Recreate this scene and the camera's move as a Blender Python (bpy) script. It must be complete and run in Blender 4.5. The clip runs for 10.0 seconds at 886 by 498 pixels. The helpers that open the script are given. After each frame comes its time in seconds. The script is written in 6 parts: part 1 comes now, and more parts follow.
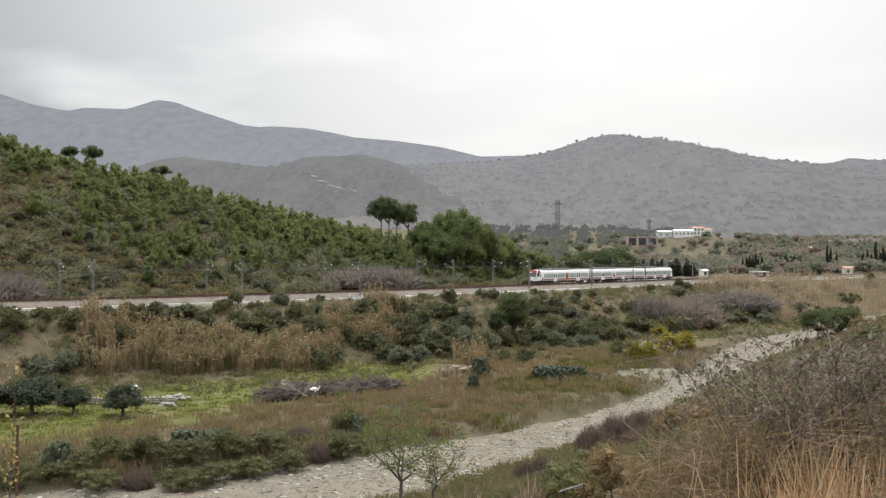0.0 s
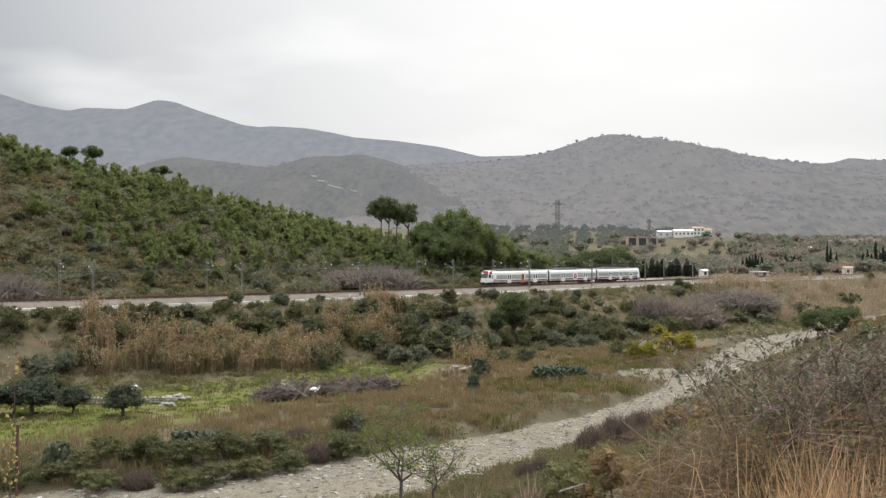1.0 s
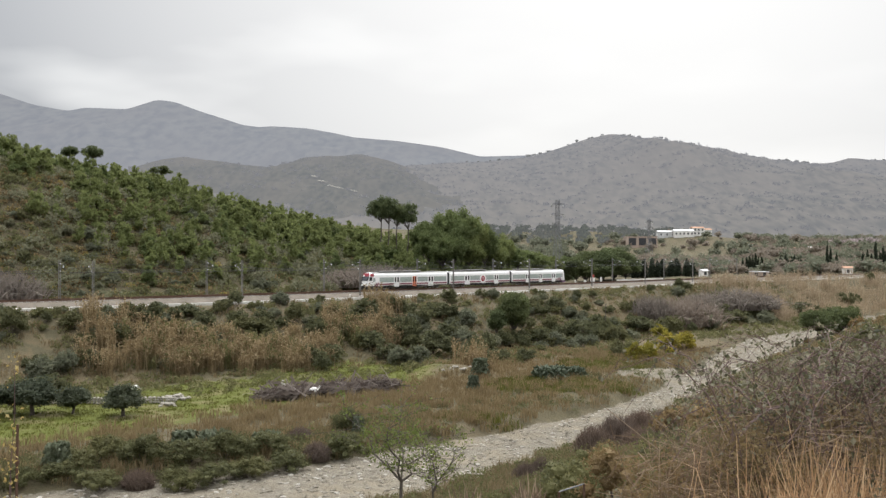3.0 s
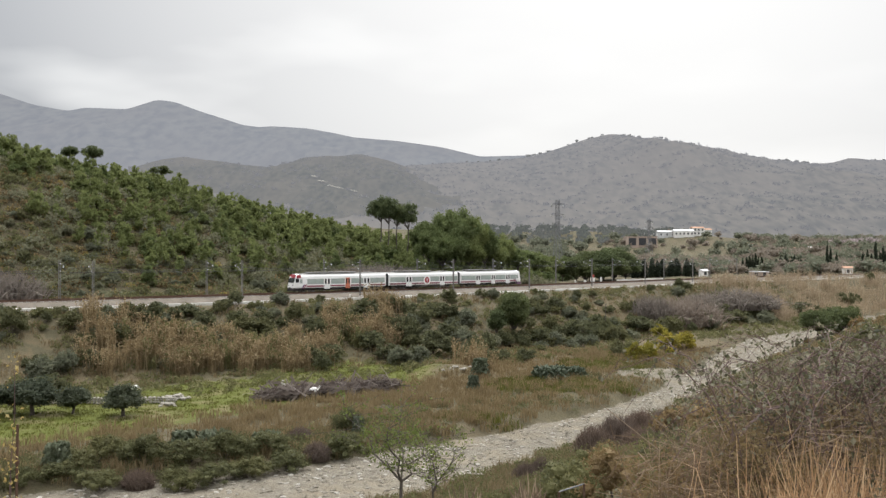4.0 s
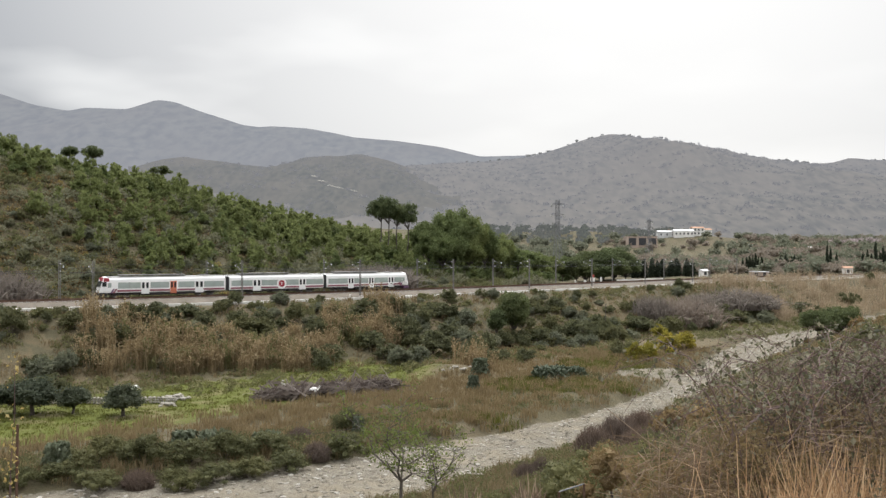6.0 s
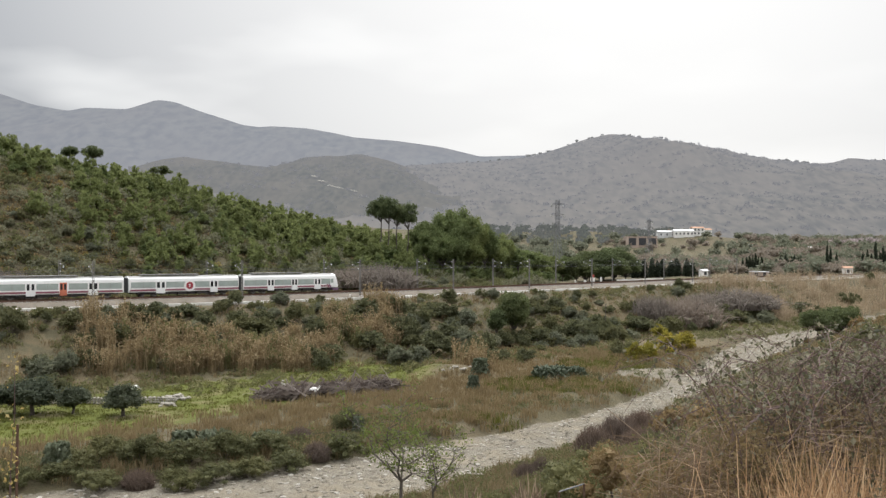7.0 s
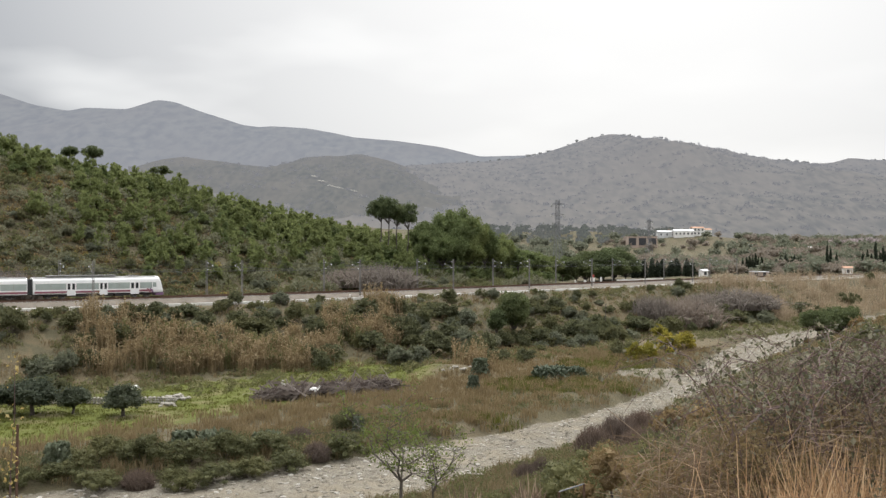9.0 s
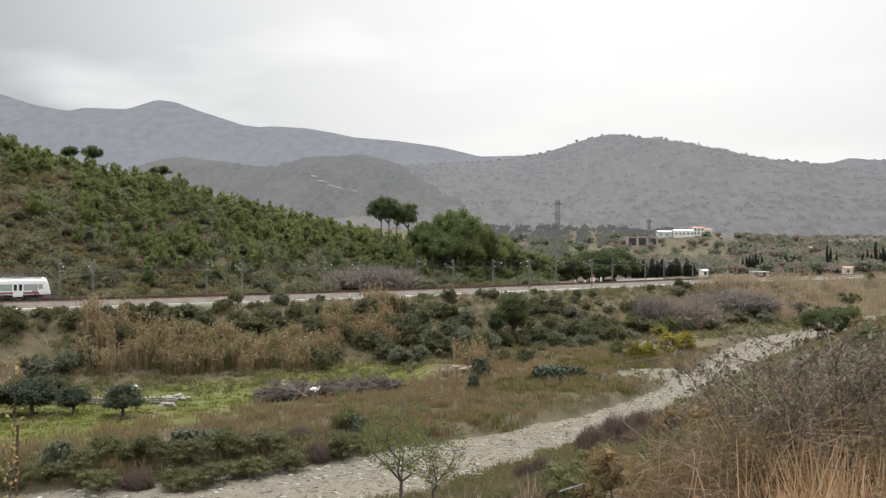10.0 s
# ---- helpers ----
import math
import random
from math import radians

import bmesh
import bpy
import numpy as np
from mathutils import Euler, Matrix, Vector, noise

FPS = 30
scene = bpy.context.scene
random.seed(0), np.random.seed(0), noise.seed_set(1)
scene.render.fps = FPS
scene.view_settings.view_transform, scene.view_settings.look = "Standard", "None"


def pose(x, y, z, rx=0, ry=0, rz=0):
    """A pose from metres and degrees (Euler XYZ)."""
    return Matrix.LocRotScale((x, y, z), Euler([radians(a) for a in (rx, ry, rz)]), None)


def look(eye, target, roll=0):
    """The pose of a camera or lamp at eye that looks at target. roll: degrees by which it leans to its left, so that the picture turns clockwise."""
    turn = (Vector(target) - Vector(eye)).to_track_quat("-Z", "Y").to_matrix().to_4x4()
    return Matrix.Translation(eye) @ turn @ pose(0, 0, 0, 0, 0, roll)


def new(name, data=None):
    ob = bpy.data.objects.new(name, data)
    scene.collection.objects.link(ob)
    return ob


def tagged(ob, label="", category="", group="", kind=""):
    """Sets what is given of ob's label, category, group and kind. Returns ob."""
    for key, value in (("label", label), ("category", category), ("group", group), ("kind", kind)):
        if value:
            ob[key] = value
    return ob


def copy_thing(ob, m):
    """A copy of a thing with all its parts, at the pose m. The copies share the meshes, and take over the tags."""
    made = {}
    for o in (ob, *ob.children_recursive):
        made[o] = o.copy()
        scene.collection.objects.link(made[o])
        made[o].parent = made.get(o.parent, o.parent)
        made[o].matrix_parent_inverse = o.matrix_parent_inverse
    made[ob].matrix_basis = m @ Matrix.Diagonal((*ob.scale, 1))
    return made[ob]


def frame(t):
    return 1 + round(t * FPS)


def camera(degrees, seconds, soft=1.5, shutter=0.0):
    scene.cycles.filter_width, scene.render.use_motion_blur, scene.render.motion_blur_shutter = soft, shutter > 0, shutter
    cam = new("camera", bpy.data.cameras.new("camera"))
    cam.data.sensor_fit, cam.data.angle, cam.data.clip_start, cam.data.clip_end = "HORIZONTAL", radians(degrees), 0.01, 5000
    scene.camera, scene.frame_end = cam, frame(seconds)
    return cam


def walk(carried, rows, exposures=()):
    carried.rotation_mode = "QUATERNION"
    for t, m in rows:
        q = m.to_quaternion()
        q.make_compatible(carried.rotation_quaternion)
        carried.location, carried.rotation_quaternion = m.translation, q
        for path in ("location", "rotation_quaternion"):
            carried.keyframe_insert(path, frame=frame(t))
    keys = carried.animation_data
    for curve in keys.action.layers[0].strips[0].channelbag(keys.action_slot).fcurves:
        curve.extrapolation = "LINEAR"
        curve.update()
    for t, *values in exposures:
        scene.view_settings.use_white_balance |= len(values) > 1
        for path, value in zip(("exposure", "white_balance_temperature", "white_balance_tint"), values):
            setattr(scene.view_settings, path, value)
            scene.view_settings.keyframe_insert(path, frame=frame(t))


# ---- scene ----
# ---------------------------------------------------------------- camera
EYE_Z = 8.3
cam = camera(50.0, 10.0, 1.4)
walk(cam, [(0.0, pose(0, 0, EYE_Z, 90.34, 0, 0)), (10.0, pose(0, 0, EYE_Z, 90.34, 0, 0))], exposures=[(0.0, 0.0), (10.0, 0.0)])

# ---------------------------------------------------------------- sky and sun
SUN_EL, SUN_AZ = 48.0, 12.0        # degrees above the horizon, degrees right of the view
world = bpy.data.worlds.new("overcast_sky")
scene.world = world
world.use_nodes = True


def nd(tree, kind, **inputs):
    n = tree.nodes.new(kind)
    for key, value in inputs.items():
        key = int(key[1:]) if key[0] == "i" and key[1:].isdigit() else key.replace("_", " ")
        sock = n.inputs[key]
        if isinstance(value, bpy.types.NodeSocket):
            tree.links.new(value, sock)
        else:
            sock.default_value = value
    return n


def mixed(tree, fac, a, b, blend="MIX"):
    n = tree.nodes.new("ShaderNodeMix")
    n.data_type, n.blend_type = "RGBA", blend
    for i, v in ((0, fac), (6, a), (7, b)):
        if isinstance(v, bpy.types.NodeSocket):
            tree.links.new(v, n.inputs[i])
        elif i == 0:
            n.inputs[i].default_value = v
        else:
            n.inputs[i].default_value = (*v, 1)
    return n.outputs[2]


def ramp(tree, fac, stops):
    n = tree.nodes.new("ShaderNodeValToRGB")
    while len(n.color_ramp.elements) < len(stops):
        n.color_ramp.elements.new(0.5)
    for e, (pos, col) in zip(n.color_ramp.elements, stops):
        e.position, e.color = pos, (*col, 1) if len(col) == 3 else col
    tree.links.new(fac, n.inputs[0])
    return n.outputs[0]


def grey(v):
    return (v, v, v)


wt = world.node_tree
wt.nodes.clear()
sky = wt.nodes.new("ShaderNodeTexSky")
sky.sky_type, sky.sun_disc = "NISHITA", False
sky.sun_elevation, sky.sun_rotation = radians(SUN_EL), radians(SUN_AZ)
sky.air_density, sky.dust_density = 1.2, 3.0
geo = wt.nodes.new("ShaderNodeTexCoord")
stretch = nd(wt, "ShaderNodeMapping", Vector=geo.outputs["Generated"], Scale=(1.0, 1.0, 3.2))
n1 = nd(wt, "ShaderNodeTexNoise", Vector=stretch.outputs[0], Scale=2.3, Detail=4.0, Roughness=0.45, Distortion=0.3)
n2 = nd(wt, "ShaderNodeTexNoise", Vector=stretch.outputs[0], Scale=4.0, Detail=3.5, Roughness=0.45)
lump = nd(wt, "ShaderNodeMath", i0=n1.outputs[0], i1=n2.outputs[0])
lump.operation = "MULTIPLY_ADD"
lump.inputs[1].default_value, lump.inputs[2].default_value = 1.0, 0.0
wt.links.new(n2.outputs[0], lump.inputs[2])
half = nd(wt, "ShaderNodeMath", i0=lump.outputs[0], i1=0.5)
half.operation = "MULTIPLY"
cover = ramp(wt, half.outputs[0], [(0.36, (0.52, 0.535, 0.56)), (0.5, (0.78, 0.79, 0.80)), (0.6, (0.93, 0.93, 0.93))])
# the cloud sheet is brightest where the sun stands behind it
sun_way = Vector((math.sin(radians(SUN_AZ)) * math.cos(radians(24)), math.cos(radians(SUN_AZ)) * math.cos(radians(24)), math.sin(radians(24))))
dot = nd(wt, "ShaderNodeVectorMath", i0=geo.outputs["Generated"], i1=sun_way)
dot.operation = "DOT_PRODUCT"
near_sun = nd(wt, "ShaderNodeMapRange", Value=dot.outputs["Value"], From_Min=0.80, From_Max=1.0, To_Min=0.0, To_Max=1.0)
clouds = mixed(wt, near_sun.outputs[0], cover, (1.06, 1.055, 1.045))
thin = nd(wt, "ShaderNodeVectorMath", i0=sky.outputs[0])
thin.operation = "SCALE"
thin.inputs["Scale"].default_value = 0.10
veil = mixed(wt, 0.94, thin.outputs[0], clouds)
# an overcast sky is two to three times as bright overhead as low down
up = nd(wt, "ShaderNodeSeparateXYZ", Vector=geo.outputs["Generated"])
lift = nd(wt, "ShaderNodeMapRange", Value=up.outputs[2], From_Min=0.28, From_Max=1.0, To_Min=1.0, To_Max=6.1)
nd(wt, "ShaderNodeOutputWorld", Surface=nd(wt, "ShaderNodeBackground", Color=veil, Strength=lift.outputs[0]).outputs[0])

sun = new("sun", bpy.data.lights.new("sun", "SUN"))
sun.data.energy, sun.data.angle, sun.data.color = 1.4, radians(20), (1.0, 0.96, 0.9)
sun.matrix_world = look(Vector((200 * math.sin(radians(SUN_AZ)), 200, 240)), (0, 0, 0))


# ---------------------------------------------------------------- materials
def material(name):
    m = bpy.data.materials.new(name)
    m.use_nodes = True
    t = m.node_tree
    t.nodes.clear()
    out = t.nodes.new("ShaderNodeOutputMaterial")
    b = t.nodes.new("ShaderNodeBsdfPrincipled")
    t.links.new(b.outputs[0], out.inputs[0])
    return m, t, b


def place(t, scale=1.0):
    c = t.nodes.new("ShaderNodeTexCoord")
    return c.outputs["Object"]


def noise_at(t, vec, scale, detail=4.0, rough=0.55):
    return nd(t, "ShaderNodeTexNoise", Vector=vec, Scale=scale, Detail=detail, Roughness=rough).outputs[0]


def bump(t, b, height, strength=0.5, distance=0.05):
    n = nd(t, "ShaderNodeBump", Strength=strength, Distance=distance, Height=height)
    t.links.new(n.outputs[0], b.inputs["Normal"])


def surface(name, dark, light, scale=4.0, rough=0.8, metal=0.0, relief=0.3, depth=0.02, fine=30.0):
    """A plain solid with two scales of variation, at real-world size."""
    m, t, b = material(name)
    v = place(t)
    big = noise_at(t, v, scale)
    small = noise_at(t, v, fine, 3.0)
    c = mixed(t, ramp(t, big, [(0.3, grey(0)), (0.7, grey(1))]), dark, light)
    c = mixed(t, 0.35, c, ramp(t, small, [(0.3, dark), (0.7, light)]))
    t.links.new(c, b.inputs["Base Color"])
    b.inputs["Roughness"].default_value, b.inputs["Metallic"].default_value = rough, metal
    if relief:
        bump(t, b, small, relief, depth)
    return m


def foliage(name, dark, mid, light, rough=0.75, spread=0.5, through_share=0.42):
    """Leaves: each tuft has its own tone, and each plant its own cast."""
    m, t, b = material(name)
    isl = t.nodes.new("ShaderNodeNewGeometry").outputs["Random Per Island"]
    obj = t.nodes.new("ShaderNodeObjectInfo").outputs["Random"]
    tone = ramp(t, isl, [(0.0, dark), (0.55, mid), (1.0, light)])
    cast = ramp(t, obj, [(0.0, tuple(c * (1 - 0.45 * spread) for c in mid)), (0.5, mid), (1.0, (mid[0] * (1 + spread), mid[1] * (1 + 0.6 * spread), mid[2] * (1 + 0.2 * spread)))])
    t.links.new(mixed(t, 0.42, tone, cast), b.inputs["Base Color"])
    b.inputs["Roughness"].default_value = rough
    b.inputs["Specular IOR Level"].default_value = 0.25
    # thin leaves let part of the light through
    thin_leaf = nd(t, "ShaderNodeBsdfTranslucent", Color=b.inputs["Base Color"].links[0].from_socket)
    both = nd(t, "ShaderNodeMixShader", i0=through_share, i1=b.outputs[0], i2=thin_leaf.outputs[0])
    out = [n for n in t.nodes if n.type == "OUTPUT_MATERIAL"][0]
    t.links.new(both.outputs[0], out.inputs[0])
    return m


M_PINE = foliage("pine_needles", (0.082, 0.104, 0.042), (0.14, 0.17, 0.066), (0.2, 0.235, 0.095), through_share=0.5)
M_DARKPINE = foliage("dark_pine_needles", (0.056, 0.072, 0.034), (0.096, 0.118, 0.052), (0.14, 0.162, 0.073))
M_OLIVE = foliage("grey_green_leaves", (0.094, 0.102, 0.066), (0.15, 0.157, 0.102), (0.21, 0.21, 0.145), through_share=0.48)
M_SCRUB = foliage("scrub_leaves", (0.07, 0.078, 0.036), (0.124, 0.127, 0.056), (0.192, 0.178, 0.082))
M_SAGE = foliage("sage_green_leaves", (0.058, 0.06, 0.028), (0.112, 0.114, 0.05), (0.19, 0.18, 0.082))
M_GORSE = foliage("ochre_gorse", (0.15, 0.12, 0.035), (0.24, 0.19, 0.06), (0.34, 0.27, 0.09))
M_HEATH = foliage("brown_scrub", (0.1, 0.076, 0.04), (0.19, 0.14, 0.07), (0.3, 0.22, 0.112))
M_BARE = foliage("bare_twigs", (0.12, 0.1, 0.084), (0.19, 0.162, 0.137), (0.27, 0.235, 0.2), 0.9)
M_PALE_REED = foliage("pale_valley_reed", (0.17, 0.13, 0.085), (0.31, 0.245, 0.165), (0.46, 0.375, 0.26), 0.7, 0.3)
M_BARE_BROWN = foliage("brown_twigs", (0.07, 0.05, 0.04), (0.13, 0.098, 0.078), (0.21, 0.165, 0.13), 0.9)
M_REED = foliage("dry_reed", (0.1, 0.074, 0.042), (0.22, 0.17, 0.095), (0.45, 0.37, 0.23), 0.7, 0.3)
M_BUSH = foliage("dark_bush_leaves", (0.06, 0.067, 0.034), (0.104, 0.108, 0.053), (0.165, 0.16, 0.08))
M_GRASS = foliage("fresh_grass", (0.056, 0.068, 0.014), (0.086, 0.095, 0.02), (0.13, 0.13, 0.032))
M_DRYGRASS = foliage("dry_grass", (0.105, 0.08, 0.042), (0.178, 0.138, 0.076), (0.275, 0.22, 0.128), 0.8, 0.3)
M_YELLOW = foliage("yellow_broom", (0.12, 0.11, 0.02), (0.22, 0.20, 0.035), (0.36, 0.27, 0.04))
M_CACTUS = foliage("cactus_pads", (0.075, 0.095, 0.062), (0.12, 0.145, 0.095), (0.18, 0.205, 0.14), 0.5)
M_CYPRESS = foliage("cypress_leaves", (0.020, 0.028, 0.018), (0.035, 0.045, 0.028), (0.06, 0.07, 0.045))
M_BARK = surface("bark", (0.05, 0.04, 0.032), (0.12, 0.10, 0.082), 3.0, 0.9, 0, 0.7, 0.03, 18.0)

# ---------------------------------------------------------------- the plan
# far track: a gentle curve, s metres along it, from the near end off to the distance
TRACK_DS = 2.0
track_s = np.arange(-330.0, 702.0, TRACK_DS)
_c = np.clip(track_s, -170.0, 300.0)
track_h = 0.763967 + 0.001301 * _c - 7.5e-6 * _c * _c
_i0 = int(np.argmin(np.abs(track_s)))
track_x = np.concatenate([[0], np.cumsum(np.cos((track_h[1:] + track_h[:-1]) / 2) * TRACK_DS)])
track_y = np.concatenate([[0], np.cumsum(np.sin((track_h[1:] + track_h[:-1]) / 2) * TRACK_DS)])
track_x += -11.118 - track_x[_i0]
track_y += 229.766 - track_y[_i0]


def on_track(s, p=0.0, z=0.0):
    """The place s metres along the far track, p metres to its far side, and the track's heading there."""
    h = float(np.interp(s, track_s, track_h))
    return Vector((float(np.interp(s, track_s, track_x)) - p * math.sin(h), float(np.interp(s, track_s, track_y)) + p * math.cos(h), z)), h


def nearest(x, y, lx, ly, lh):
    """Signed distance from a line of points (positive to its left) and the nearest point's number."""
    x, y = np.asarray(x, float), np.asarray(y, float)
    fx, fy = x.ravel(), y.ravel()
    at = np.empty(fx.shape, int)
    for k in range(0, len(fx), 4000):
        d = (fx[k:k + 4000, None] - lx[None, :]) ** 2 + (fy[k:k + 4000, None] - ly[None, :]) ** 2
        at[k:k + 4000] = d.argmin(1)
    dx, dy = fx - lx[at], fy - ly[at]
    side = -dx * np.sin(lh[at]) + dy * np.cos(lh[at])
    d = np.where(side >= 0, 1, -1) * np.hypot(dx, dy)
    d = np.where(np.abs(d) < 30, np.where(np.abs(side) > 0.3 * np.abs(d), side, d), d)
    return d.reshape(x.shape), at.reshape(x.shape)


def off_track(x, y):
    """Signed distance from the far track (positive on the hill's side) and s."""
    d, i = nearest(x, y, track_x[::3], track_y[::3], track_h[::3])
    return d, track_s[::3][i]


RIVER = [(-420, 10), (-150, 40), (-60, 64), (-12, 87), (7.5, 107), (24.5, 126.5), (44.5, 158), (63, 199), (90, 247), (128, 300), (190, 360), (420, 480), (900, 700)]
_r = np.array(RIVER, float)
_t = np.concatenate([[0], np.cumsum(np.hypot(*np.diff(_r, axis=0).T))])
_q = np.arange(0, _t[-1], 4.0)
river_x, river_y = np.interp(_q, _t, _r[:, 0]), np.interp(_q, _t, _r[:, 1])
for _ in range(6):
    river_x[1:-1] = (river_x[:-2] + 2 * river_x[1:-1] + river_x[2:]) / 4
    river_y[1:-1] = (river_y[:-2] + 2 * river_y[1:-1] + river_y[2:]) / 4
river_h = np.arctan2(np.gradient(river_y), np.gradient(river_x))
RIVER_HALF = 9.0
# the bed narrows between the terrace and the spur
river_half = np.interp(river_y, [60, 86, 107, 126, 160, 200, 245], [9.0, 9.0, 5.8, 4.6, 5.0, 6.4, 8.5])


def off_river(x, y):
    """Signed distance from the river's middle, positive on the far side; the bank lies at RIVER_HALF."""
    d, i = nearest(x, y, river_x, river_y, river_h)
    return np.sign(d) * (np.abs(d) + RIVER_HALF - river_half[i])


def sstep(v, a, b):
    u = np.clip((np.asarray(v, float) - a) / (b - a), 0, 1)
    return u * u * (3 - 2 * u)


def hill(x, y, cx, cy, r):
    return np.exp(-((x - cx) ** 2 + (y - cy) ** 2) / (r * r))


def ripple(x, y, size, seed=0.0):
    a = np.sin(x / size * 2.1 + seed) * np.cos(y / size * 1.7 + seed * 2.3)
    b = np.sin((x + y) / size * 3.7 + 1.3 + seed) * np.cos((x - y) / size * 3.1 + seed)
    c = np.sin((x * 0.6 - y) / size * 7.9 + seed * 3) * np.cos((x + 0.4 * y) / size * 8.3)
    return (a + 0.5 * b + 0.25 * c) / 1.75


def ground_z(x, y):
    x, y = np.asarray(x, float), np.asarray(y, float)
    p, s = off_track(x, y)
    r = off_river(x, y)
    # near side of the line: bank down to the valley floor
    drop = sstep(-p, 9.6, 40.0)
    low = -1.6 - 10.4 * drop + 0.35 * ripple(x, y, 14.0) * sstep(-p, 10, 16)
    low = low + 1.7 * hill(x, y, 2.5, 160, 4.6) + 1.1 * hill(x, y, -2.5, 163, 3.5)
    # the hill behind the line
    crest = 37.0 - 28.5 * sstep(x, -150, 15) - 9.5 * sstep(x, 3, 42) + 22 * sstep(-x, 115, 260)
    up = np.clip((p - 5.5) / 66.0, 0, 1)
    up = np.sin(up * np.pi / 2) ** 1.25
    back = 1 - 0.55 * sstep(p, 90, 320)
    high = -0.7 + crest * up * back + 0.9 * ripple(x, y, 22.0, 2.0) * sstep(p, 9, 30)
    # open valley farther up
    far = np.hypot(x, y)
    high = high + 24.0 * sstep(far, 420, 1000) + (2.2 * ripple(x, y, 170.0, 1.0) + 1.2 * ripple(x, y, 60.0, 3.0)) * sstep(far, 450, 900)
    high = high + 10 * hill(x, y, 95, 880, 130) + 6 * hill(x, y, 196, 748, 45) + 3 * hill(x, y, 143, 690, 30)
    z = np.where(p > 0, high, low)
    z = np.where(np.abs(p) < 9.6, -0.62 - 1.0 * sstep(-p, 6.6, 9.0) - 0.1 * sstep(p, 3, 5.5), z)
    # river bed
    floor = -13.3 + 0.22 * ripple(x, y, 6.0, 4.0) + 0.12 * ripple(x, y, 2.2, 1.0)
    far_bank = sstep(r, RIVER_HALF - 0.5 + 1.5 * ripple(x, y, 9.0, 3.0), RIVER_HALF + 2.8)
    z = np.where(r > 0, np.minimum(z, floor + (z - floor) * far_bank), z)
    # the camera's own hillside
    u = np.clip((-r - RIVER_HALF) / 81.0, 0, 1.05)
    mine = -13.2 + 19.8 * u ** 1.15 + 6.5 * hill(x, y, 70, 128, 34) + 2.2 * hill(x, y, 92, 205, 22) + 2.6 * hill(x, y, 9, 13, 8) + 4.0 * hill(x, y, 10.5, 29, 9) + 2.0 * hill(x, y, 3.6, 8, 4.5)
    mine = mine + 0.3 * ripple(x, y, 5.0, 5.0) * sstep(-r, 9, 14) + 8 * hill(x, y, 150, 150, 60)
    mine = mine + 1.9 * hill(x, y, 0, -2, 4.5)
    near_bank = sstep(-r, RIVER_HALF - 0.5, RIVER_HALF + 3.5)
    z = np.where(r <= 0, floor + (mine - floor) * near_bank, z)
    return z


def zg(x, y):
    return float(ground_z(np.array([float(x)]), np.array([float(y)]))[0])


def link_mesh(name, verts, faces, mat, smooth=False):
    me = bpy.data.meshes.new(name)
    me.from_pydata([tuple(v) for v in verts] if not isinstance(verts, np.ndarray) else verts.tolist(), [], faces if not isinstance(faces, np.ndarray) else faces.tolist())
    for m in mat if isinstance(mat, (list, tuple)) else [mat]:
        me.materials.append(m)
    if smooth:
        me.polygons.foreach_set("use_smooth", [True] * len(me.polygons))
    me.update()
    return me


